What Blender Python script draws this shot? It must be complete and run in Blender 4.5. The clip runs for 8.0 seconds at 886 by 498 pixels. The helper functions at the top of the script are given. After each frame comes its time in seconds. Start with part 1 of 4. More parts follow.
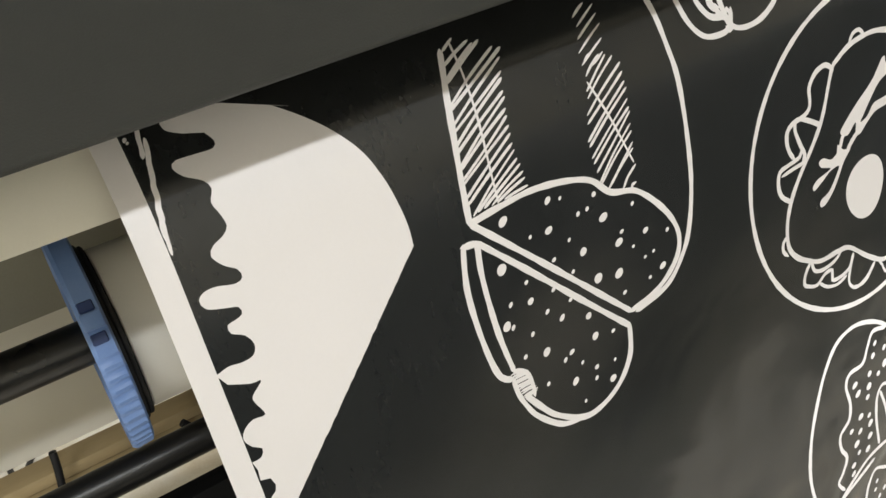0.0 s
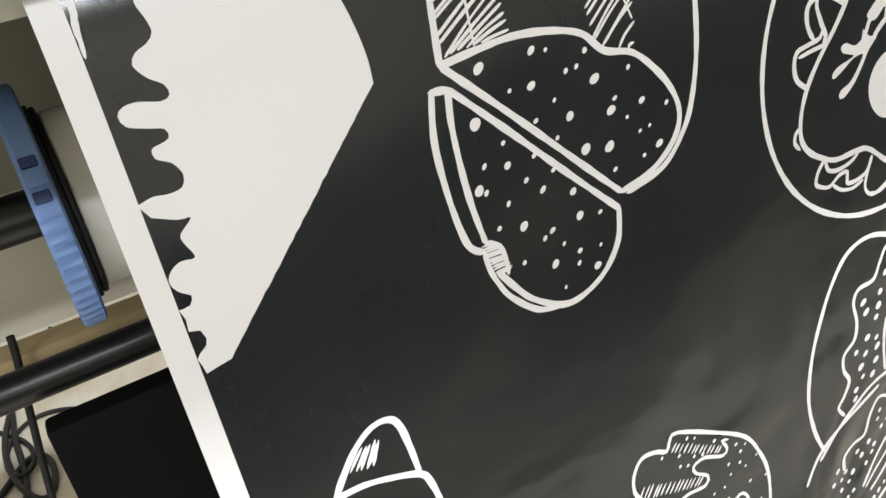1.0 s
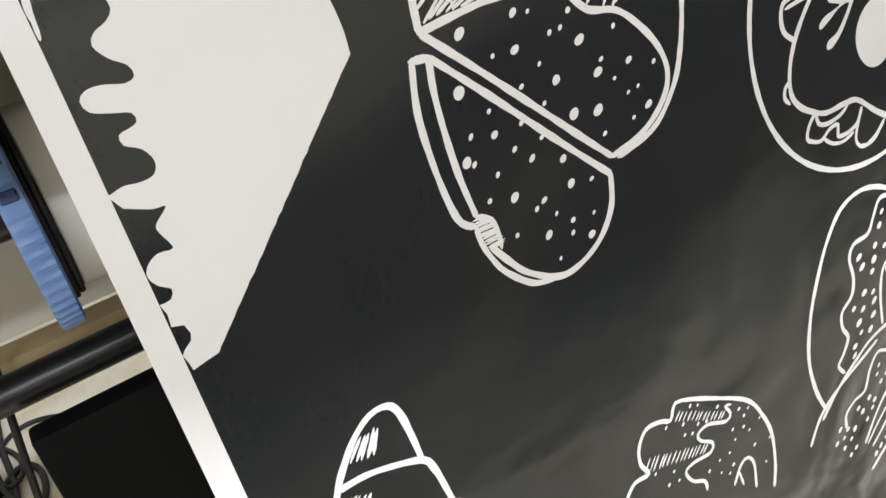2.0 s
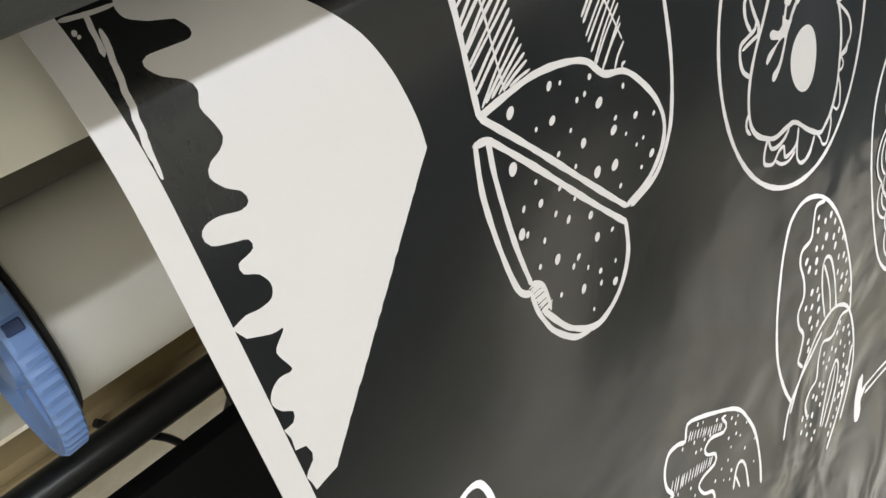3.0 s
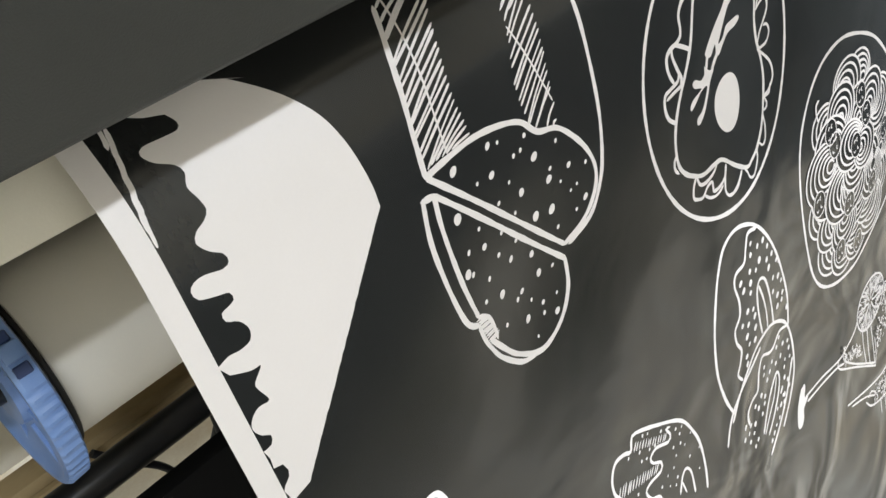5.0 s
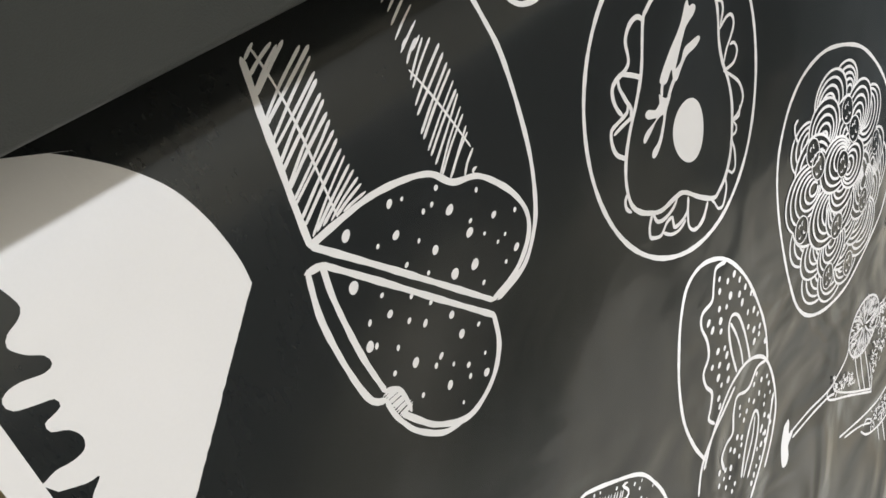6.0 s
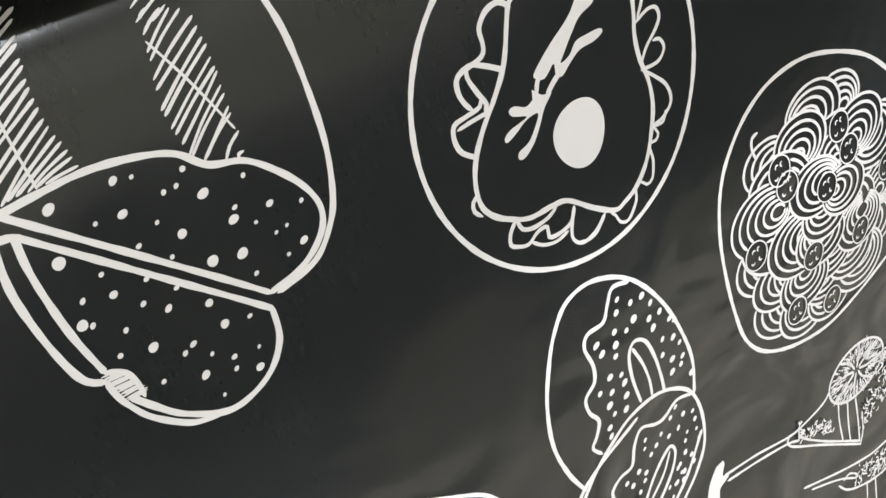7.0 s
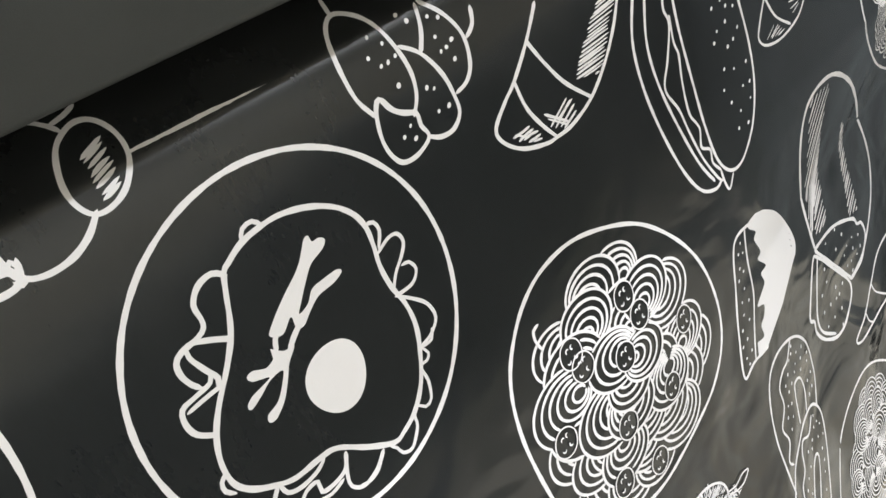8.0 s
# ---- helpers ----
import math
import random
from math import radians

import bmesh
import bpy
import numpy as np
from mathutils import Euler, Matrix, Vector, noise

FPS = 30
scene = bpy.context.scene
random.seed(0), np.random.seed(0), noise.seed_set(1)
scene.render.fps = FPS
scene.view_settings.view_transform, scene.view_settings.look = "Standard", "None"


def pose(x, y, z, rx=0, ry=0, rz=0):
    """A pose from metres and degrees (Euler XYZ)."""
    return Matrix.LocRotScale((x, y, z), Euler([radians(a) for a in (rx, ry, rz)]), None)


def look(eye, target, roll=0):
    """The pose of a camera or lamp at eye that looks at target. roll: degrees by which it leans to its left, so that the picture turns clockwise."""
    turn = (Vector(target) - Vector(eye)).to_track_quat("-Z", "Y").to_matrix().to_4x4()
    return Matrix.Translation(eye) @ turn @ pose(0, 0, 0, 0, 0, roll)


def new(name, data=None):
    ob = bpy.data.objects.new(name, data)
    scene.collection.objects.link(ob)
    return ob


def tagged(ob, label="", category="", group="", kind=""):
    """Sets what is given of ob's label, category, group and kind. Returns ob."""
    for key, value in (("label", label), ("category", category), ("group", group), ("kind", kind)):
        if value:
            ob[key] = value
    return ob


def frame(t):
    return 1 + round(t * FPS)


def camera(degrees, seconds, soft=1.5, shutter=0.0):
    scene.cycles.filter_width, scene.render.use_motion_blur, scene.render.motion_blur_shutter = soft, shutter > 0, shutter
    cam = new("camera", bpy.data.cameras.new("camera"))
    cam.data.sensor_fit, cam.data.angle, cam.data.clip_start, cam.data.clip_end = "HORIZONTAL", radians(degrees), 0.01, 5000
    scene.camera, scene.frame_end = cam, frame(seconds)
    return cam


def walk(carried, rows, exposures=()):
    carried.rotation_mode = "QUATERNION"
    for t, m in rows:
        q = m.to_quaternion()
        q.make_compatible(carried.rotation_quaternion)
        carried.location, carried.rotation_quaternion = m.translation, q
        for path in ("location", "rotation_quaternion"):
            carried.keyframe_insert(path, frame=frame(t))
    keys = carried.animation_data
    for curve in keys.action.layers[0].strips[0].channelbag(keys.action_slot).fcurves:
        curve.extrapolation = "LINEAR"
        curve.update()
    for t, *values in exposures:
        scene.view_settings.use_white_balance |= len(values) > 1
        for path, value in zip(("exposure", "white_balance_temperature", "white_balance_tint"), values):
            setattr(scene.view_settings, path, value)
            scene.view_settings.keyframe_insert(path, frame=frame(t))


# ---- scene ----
cam = camera(55.8, 8.0)
PATH = [
    (0, (-0.025, -0.329, 1.027), (0.8, 1.299, 0.209), -12.9),
    (0.5, (-0.01, -0.325, 1.0), (0.764, 1.316, 0.159), -12.7),
    (1, (-0.006, -0.319, 0.962), (0.753, 1.296, 0.058), -11.0),
    (1.2, (-0.001, -0.32, 0.948), (0.766, 1.283, 0.03), -11.4),
    (2.3, (-0.011, -0.28, 0.96), (0.805, 1.279, 0.01), -15.4),
    (2.5, (-0.027, -0.257, 0.976), (0.87, 1.259, 0.029), -15.7),
    (3, (-0.07, -0.239, 0.998), (1.016, 1.121, 0.014), -15.5),
    (3.5, (-0.09, -0.226, 1.018), (1.046, 1.124, 0.077), -13.4),
    (4, (-0.09, -0.217, 1.039), (1.113, 1.1, 0.136), -13.9),
    (4.5, (-0.081, -0.215, 1.029), (1.104, 1.082, 0.073), -17.1),
    (4.7, (-0.09, -0.251, 1.034), (1.07, 1.069, 0.079), -16.4),
    (5.8, (-0.032, -0.31, 1.023), (1.057, 1.072, 0.071), -17.8),
    (6, (-0.004, -0.293, 1.027), (1.089, 1.08, 0.069), -17.8),
    (6.5, (0.075, -0.33, 0.993), (1.021, 1.142, 0.024), -18.1),
    (7, (0.162, -0.388, 0.977), (0.963, 1.183, 0.033), -16.2),
    (7.5, (0.23, -0.402, 0.981), (1.153, 1.143, 0.109), -20.5),
    (8, (0.285, -0.415, 1.007), (1.373, 1.078, 0.241), -21.5),
]
walk(cam, [(t, look(eye, target, roll)) for t, eye, target, roll in PATH],
     exposures=[(0, 0.0, 6520, 10), (0.5, 0.0, 6420, 10), (1, 0.0, 6280, 10), (2.5, -0.07, 6220, 10), (3, 0.0, 6220, 10), (3.5, 0.06, 6220, 10), (4.5, 0.07, 6220, 10), (6, -0.05, 6210, 10), (6.5, -0.05, 6210, 10), (7, 0.03, 6205, 10), (7.5, 0.08, 6200, 10), (8, 0.1, 6200, 10)])

# ---- world and lights ----
world = bpy.data.worlds.new("room_world")
scene.world = world
world.use_nodes = True
world.node_tree.nodes["Background"].inputs["Color"].default_value = (0.9, 0.95, 1.0, 1)
world.node_tree.nodes["Background"].inputs["Strength"].default_value = 0.05


def tube_light(x, y, z, watts, length, width, tilt=0):
    lamp = bpy.data.lights.new("unseen_lamp_light", "AREA")
    lamp.shape, lamp.size, lamp.size_y, lamp.energy = "RECTANGLE", length, width, watts
    lamp.color = (0.93, 0.965, 0.985)
    ob = new("unseen_lamp_light", lamp)
    ob.matrix_world = pose(x, y, z, tilt, 0, 0)
    return ob


# All out of view; the last is added to brighten the floor the sheet reflects.
LAMPS = ((-1.9, -2.47), (0.1, -2.47), (2.1, -2.47), (0.55, -0.45))
for (lx, ly), watts in zip(LAMPS, (70, 46, 36, 96)):
    tube_light(lx, ly, 2.64, watts, 1.2, 0.09)

# ---- materials ----


def mat(name, color, rough=0.5, metal=0.0, color2=None, scale=20.0, grain=400.0, bump=0.05, rough_var=0.08, coat=0.0, ior=1.5, spec=0.5, stretch=(1, 1, 1)):
    """A surface with blotches at one scale and grain at another, in colour, gloss and relief."""
    m = bpy.data.materials.new(name)
    m.use_nodes = True
    nt = m.node_tree
    b = nt.nodes["Principled BSDF"]
    b.inputs["Metallic"].default_value, b.inputs["IOR"].default_value = metal, ior
    b.inputs["Coat Weight"].default_value = coat
    b.inputs["Specular IOR Level"].default_value = spec
    geo = nt.nodes.new("ShaderNodeTexCoord")
    mp = nt.nodes.new("ShaderNodeMapping")
    mp.inputs["Scale"].default_value = stretch
    nt.links.new(geo.outputs["Object"], mp.inputs["Vector"])
    big = nt.nodes.new("ShaderNodeTexNoise")
    big.inputs["Scale"].default_value, big.inputs["Detail"].default_value = scale, 5
    fine = nt.nodes.new("ShaderNodeTexNoise")
    fine.inputs["Scale"].default_value, fine.inputs["Detail"].default_value = grain, 3
    for n in (big, fine):
        nt.links.new(mp.outputs["Vector"], n.inputs["Vector"])
    mix = nt.nodes.new("ShaderNodeMix")
    mix.data_type = "RGBA"
    c2 = color2 or tuple(min(1, c * 0.86) for c in color)
    mix.inputs["A"].default_value, mix.inputs["B"].default_value = (*color, 1), (*c2, 1)
    ramp = nt.nodes.new("ShaderNodeMapRange")
    ramp.inputs["From Min"].default_value, ramp.inputs["From Max"].default_value = 0.35, 0.7
    add = nt.nodes.new("ShaderNodeMath")
    add.operation = "MULTIPLY_ADD"
    add.inputs[1].default_value, add.inputs[2].default_value = 0.25, -0.125
    nt.links.new(fine.outputs["Fac"], add.inputs[0])
    tot = nt.nodes.new("ShaderNodeMath")
    nt.links.new(big.outputs["Fac"], tot.inputs[0])
    nt.links.new(add.outputs[0], tot.inputs[1])
    nt.links.new(tot.outputs[0], ramp.inputs["Value"])
    nt.links.new(ramp.outputs["Result"], mix.inputs["Factor"])
    nt.links.new(mix.outputs["Result"], b.inputs["Base Color"])
    rr = nt.nodes.new("ShaderNodeMapRange")
    rr.inputs["To Min"].default_value, rr.inputs["To Max"].default_value = max(0.02, rough - rough_var), min(1, rough + rough_var)
    nt.links.new(big.outputs["Fac"], rr.inputs["Value"])
    nt.links.new(rr.outputs["Result"], b.inputs["Roughness"])
    bp = nt.nodes.new("ShaderNodeBump")
    bp.inputs["Strength"].default_value, bp.inputs["Distance"].default_value = bump, 0.001
    nt.links.new(fine.outputs["Fac"], bp.inputs["Height"])
    nt.links.new(bp.outputs["Normal"], b.inputs["Normal"])
    return m


BLACK_PRINT = mat("black_print", (0.0122, 0.0131, 0.0131), 0.17, scale=9, grain=260, bump=0.03, rough_var=0.07, color2=(0.0155, 0.0164, 0.0164), stretch=(1, 1, 0.35))
WHITE_FILM = mat("white_film", (0.73, 0.697, 0.692), 0.42, scale=6, grain=700, bump=0.02, color2=(0.70, 0.668, 0.658))
COVER_GREY = mat("cover_grey", (0.024, 0.0262, 0.0245), 0.58, scale=15, grain=1400, bump=0.25, color2=(0.020, 0.022, 0.0205))
CREAM = mat("cream_plastic", (0.86, 0.825, 0.72), 0.45, scale=8, grain=900, bump=0.05, color2=(0.82, 0.785, 0.68))


def ripple(m):
    """Soft puckers in the film, stronger where it hangs free, that bend its reflections."""
    nt = m.node_tree
    bsdf = nt.nodes["Principled BSDF"]
    old = bsdf.inputs["Normal"].links[0].from_node
    co = nt.nodes.new("ShaderNodeTexCoord")
    mp = nt.nodes.new("ShaderNodeMapping")
    mp.inputs["Scale"].default_value = (0.75, 1.0, 1.05)
    mp.inputs["Rotation"].default_value = (0, radians(-36), 0)
    wav = nt.nodes.new("ShaderNodeTexNoise")
    wav.inputs["Scale"].default_value, wav.inputs["Detail"].default_value, wav.inputs["Distortion"].default_value = 8.0, 2.4, 0.6
    sep = nt.nodes.new("ShaderNodeSeparateXYZ")
    fall = nt.nodes.new("ShaderNodeMapRange")
    fall.inputs["From Min"].default_value, fall.inputs["From Max"].default_value = 0.52, 0.76
    fall.inputs["To Min"].default_value, fall.inputs["To Max"].default_value = 1.0, 0.06
    bp = nt.nodes.new("ShaderNodeBump")
    bp.inputs["Distance"].default_value = 0.018
    nt.links.new(co.outputs["Object"], mp.inputs["Vector"])
    nt.links.new(co.outputs["Object"], sep.inputs["Vector"])
    nt.links.new(mp.outputs["Vector"], wav.inputs["Vector"])
    nt.links.new(sep.outputs["Z"], fall.inputs["Value"])
    side = nt.nodes.new("ShaderNodeMapRange")
    side.inputs["From Min"].default_value, side.inputs["From Max"].default_value = 0.05, 0.38
    side.inputs["To Min"].default_value, side.inputs["To Max"].default_value = 0.35, 1.0
    both = nt.nodes.new("ShaderNodeMath")
    both.operation = "MULTIPLY"
    nt.links.new(sep.outputs["X"], side.inputs["Value"])
    nt.links.new(fall.outputs["Result"], both.inputs[0])
    nt.links.new(side.outputs["Result"], both.inputs[1])
    nt.links.new(both.outputs[0], bp.inputs["Strength"])
    nt.links.new(wav.outputs["Fac"], bp.inputs["Height"])
    nt.links.new(bp.outputs["Normal"], old.inputs["Normal"])


ripple(BLACK_PRINT)
ROLL_WHITE = mat("roll_paper", (0.84, 0.815, 0.745), 0.55, scale=5, grain=500, bump=0.03, color2=(0.80, 0.78, 0.73))
BLUE = mat("blue_plastic", (0.21, 0.335, 0.65), 0.42, scale=30, grain=800, bump=0.05, color2=(0.16, 0.28, 0.60))
DARK_BLUE = mat("dark_blue_plastic", (0.03, 0.06, 0.19), 0.5, scale=30, grain=800)
BLACK_METAL = mat("black_metal", (0.012, 0.012, 0.012), 0.3, scale=12, grain=600, bump=0.05)
BLACK_MATT = mat("black_plastic", (0.004, 0.004, 0.004), 0.7, scale=10, grain=700, bump=0.1, spec=0.12)
RUBBER = mat("black_rubber", (0.010, 0.010, 0.011), 0.6, scale=20, grain=900, bump=0.1)
CARDBOARD = mat("cardboard", (0.44, 0.33, 0.17), 0.8, scale=14, grain=500, bump=0.15, color2=(0.35, 0.255, 0.125), stretch=(0.2, 1, 1))
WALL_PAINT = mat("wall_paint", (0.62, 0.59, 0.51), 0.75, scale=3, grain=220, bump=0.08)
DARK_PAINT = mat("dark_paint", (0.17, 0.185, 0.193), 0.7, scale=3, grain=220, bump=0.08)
CEILING_PAINT = mat("ceiling_paint", (0.78, 0.77, 0.74), 0.8, scale=3, grain=200, bump=0.08)
FLOOR_TILE = mat("floor_tile", (0.70, 0.655, 0.57), 0.4, scale=9, grain=150, bump=0.04, color2=(0.55, 0.46, 0.33))
GREY_OLIVE = mat("dull_grey_strip", (0.29, 0.28, 0.225), 0.5, scale=6, grain=500, bump=0.05, color2=(0.24, 0.23, 0.18))
STEEL = mat("grey_steel", (0.5, 0.5, 0.5), 0.35, metal=0.8, scale=12, grain=500)
LAMP_GLASS = bpy.data.materials.new("lamp_diffuser")
LAMP_GLASS.use_nodes = True
LAMP_GLASS.node_tree.nodes["Principled BSDF"].inputs["Emission Color"].default_value = (1, 0.95, 0.87, 1)
LAMP_GLASS.node_tree.nodes["Principled BSDF"].inputs["Emission Strength"].default_value = 6.0

# ---- helpers of the place ----


def smooth(me, angle=35):
    me.shade_smooth()
    me.set_sharp_from_angle(angle=radians(angle))


def part(name, bm, material, parent=None, label="", flat=False):
    """Links a bmesh as one mesh object, under a thing or a part."""
    me = bpy.data.meshes.new(name)
    bmesh.ops.recalc_face_normals(bm, faces=bm.faces)
    bm.to_mesh(me)
    bm.free()
    for m in material if isinstance(material, (list, tuple)) else [material]:
        me.materials.append(m)
    if not flat:
        smooth(me)
    ob = new(name, me)
    if parent:
        ob.parent = parent
    if label:
        ob["label"] = label
    return ob


def thing(name, label, category, group="", kind=""):
    ob = new(name)
    ob.empty_display_size = 0.02
    return tagged(ob, label, category, group, kind)


def box(a, b, bevel=0.0, segs=2):
    bm = bmesh.new()
    bmesh.ops.create_cube(bm, size=1)
    for v in bm.verts:
        v.co = Vector([a[i] if v.co[i] < 0 else b[i] for i in range(3)])
    if bevel:
        bmesh.ops.bevel(bm, geom=bm.edges[:], offset=bevel, segments=segs, affect="EDGES", profile=0.5)
    return bm


def tube(x0, x1, y, z, r, segs=48, r_in=0.0, bevel=0.0):
    """A bar or ring along x."""
    prof = [(x0, r_in), (x0, r - bevel), (x0 + bevel, r), (x1 - bevel, r), (x1, r - bevel), (x1, r_in)] if bevel else [(x0, r_in), (x0, r), (x1, r), (x1, r_in)]
    return lathe(prof, y, z, segs, r_in > 0)


def lathe(prof, y, z, segs=64, closed=False):
    """Turns (x, radius) pairs round the axis along x through y, z."""
    bm = bmesh.new()
    rings = []
    for x, r in prof:
        rings.append([bm.verts.new((x, y + r * math.cos(k / segs * math.tau), z + r * math.sin(k / segs * math.tau))) for k in range(segs)] if r > 1e-6 else [bm.verts.new((x, y, z))])
    pairs = list(zip(rings, rings[1:])) + ([(rings[-1], rings[0])] if closed else [])
    for p, q in pairs:
        for k in range(segs):
            c = [p[k % len(p)], p[(k + 1) % segs % len(p)], q[(k + 1) % segs % len(q)], q[k % len(q)]]
            c = [v for i, v in enumerate(c) if v not in c[:i]]
            if len(c) > 2:
                bm.faces.new(c)
    return bm


def extrude_profile(pts, x0, x1, steps=1):
    """A closed outline of (y, z) pairs drawn out along x."""
    bm = bmesh.new()
    rows = [[bm.verts.new((x0 + (x1 - x0) * i / steps, y, z)) for y, z in pts] for i in range(steps + 1)]
    n = len(pts)
    for p, q in zip(rows, rows[1:]):
        for k in range(n):
            bm.faces.new((p[k], p[(k + 1) % n], q[(k + 1) % n], q[k]))
    bm.faces.new(rows[0])
    bm.faces.new(rows[-1][::-1])
    return bm


def cable(name, pts, r, material, parent=None):
    """A round cable through the points."""
    cu = bpy.data.curves.new(name, "CURVE")
    cu.dimensions, cu.bevel_depth, cu.bevel_resolution, cu.use_fill_caps = "3D", r, 3, True
    sp = cu.splines.new("NURBS")
    sp.points.add(len(pts) - 1)
    for q, p in zip(sp.points, pts):
        q.co = (*p, 1)
    sp.use_endpoint_u, sp.order_u = True, 4
    cu.materials.append(material)
    ob = new(name, cu)
    me = bpy.data.meshes.new_from_object(ob.evaluated_get(bpy.context.evaluated_depsgraph_get()))
    bpy.data.objects.remove(ob)
    me.shade_smooth()
    ob = new(name, me)
    if parent:
        ob.parent = parent
    return ob


# ---- the room ----
tagged(part("floor", box((-3.2, -3.6, -0.1), (4.2, 2.3, 0.0)), FLOOR_TILE), "pale tan tiled floor with stains", "floor", kind="structure")
tagged(part("ceiling", box((-3.2, -3.6, 2.7), (4.2, 2.3, 2.8)), CEILING_PAINT), "plain white painted ceiling", "ceiling", kind="structure")
tagged(part("wall_north", box((-3.2, 2.3, -0.1), (4.2, 2.4, 2.8)), WALL_PAINT), "plain cream painted wall", "wall", kind="structure")
tagged(part("wall_south", box((-3.2, -3.7, -0.1), (4.2, -3.6, 2.8)), WALL_PAINT), "plain cream painted wall", "wall", kind="structure")
tagged(part("wall_east", box((4.2, -3.7, -0.1), (4.3, 2.4, 2.8)), WALL_PAINT), "plain cream painted wall", "wall", kind="structure")
tagged(part("wall_west", box((-3.3, -3.7, -0.1), (-3.2, 2.4, 2.8)), WALL_PAINT), "plain cream painted wall", "wall", kind="structure")

# Unseen wall, dark over pale, added only to shape the sheet's reflections.
tagged(part("unseen_dark_wall", box((-1.8, -0.80, 0.26), (2.9, -0.72, 0.68)), DARK_PAINT), "unseen low dark wall added to darken the reflection in the sheet", "wall", kind="structure")
tagged(part("unseen_pale_base", box((-1.8, -0.80, 0.0), (2.9, -0.72, 0.26)), WALL_PAINT), "unseen cream base added to brighten the reflection low in the sheet", "wall", kind="structure")
# Added out of view so that the sheet's right end reflects something dark.
tagged(part("unseen_dark_return", box((1.84, -0.72, 0.0), (1.92, 2.3, 0.68)), DARK_PAINT), "unseen low dark wall added to darken the reflection at the sheet's right", "wall", kind="structure")

# ---- the printer ----
X0, X1 = -0.75, 1.75
printer = thing("wide_format_printer", "wide-format printer with dark grey cover and cream front apron", "printer")
cover = [(-0.0506, 0.971)]
cover += [(-0.0506 - 0.006 * math.sin(a), 0.977 - 0.006 * math.cos(a)) for a in (0.3, 0.8, 1.3)]
cover += [(-0.0746, 1.0256), (-0.0886, 1.0706), (-0.0866, 1.0806), (-0.03, 1.24), (0.02, 1.30), (0.42, 1.30), (0.45, 1.27), (0.45, 1.02), (0.16, 1.02), (0.12, 0.995), (0.0, 0.985)]
bm = extrude_profile(cover, X0, X1)
for v in bm.verts:
    v.co.z += 0.0175 * v.co.x
part("cover", bm, COVER_GREY, printer, "dark grey textured plastic cover")
AR, AY, AZ = 0.107, 0.127, 0.9
apron = [(AY - AR * math.cos(a), AZ + AR * math.sin(a)) for a in [math.asin(0.025 / AR) + (math.pi * 0.5 - 0.25) * k / 20 for k in range(21)]]
apron += [(0.20, 1.0), (0.20, 0.93), (0.045, 0.925)]
part("apron", extrude_profile(apron, X0 + 0.1, X1 - 0.1), CREAM, printer, "cream rounded plastic media apron")
part("rear_panel", box((X0 + 0.1, 0.40, 0.64), (X1 - 0.1, 0.44, 1.02), 0.003), CREAM, printer)
# Dull grey strip over the upper rear panel, darker than the cream below it.
part("rear_grey_strip", box((X0 + 0.1, 0.388, 0.763), (X1 - 0.1, 0.398, 0.929), 0.002), GREY_OLIVE, printer, "dull grey strip over the upper rear panel")
part("beam", box((X0 + 0.1, 0.20, 0.93), (X1 - 0.1, 0.45, 1.02), 0.002), COVER_GREY, printer)
for x in (X0 + 0.12, X1 - 0.18):
    part("leg", box((x, 0.24, 0.03), (x + 0.06, 0.38, 0.94), 0.004), BLACK_METAL, printer)
    part("foot", box((x - 0.01, -0.05, 0.0), (x + 0.07, 0.55, 0.035), 0.006), BLACK_METAL, printer)
part("stand_panel", box((-0.068, 0.255, 0.06), (0.98, 0.279, 0.628), 0.004), BLACK_MATT, printer, "matt black lower panel")
part("stand_bar", tube(X0 + 0.15, X1 - 0.15, 0.297, 0.648, 0.0140, bevel=0.002), BLACK_METAL, printer, "glossy black round stand bar")

# ---- take-up roll ----
RY, RZ, RR = 0.250, 0.785, 0.059
roll = thing("media_roll", "white media roll on a black shaft below apron", "media roll")
part("paper", lathe([(0.012, 0.03), (0.007, RR - 0.001), (0.008, RR), (1.5, RR), (1.5, 0.03)], RY, RZ, 96), ROLL_WHITE, roll, "white wound paper")
part("shaft", tube(X0 + 0.17, X1 - 0.2, RY, RZ, 0.016, bevel=0.002), BLACK_METAL, roll, "black metal shaft")
part("gasket", tube(0.0025, 0.0064, RY, RZ, RR + 0.004, 96, bevel=0.001), RUBBER, roll, "thin black rubber disc")

# Black ring that fills the gap behind the flange in place of its shadow.
part("shade_ring", tube(-0.0012, 0.0024, RY, RZ, RR + 0.006, 96, bevel=0.0006), RUBBER, roll, "black ring standing in for the shadow inside the flange")


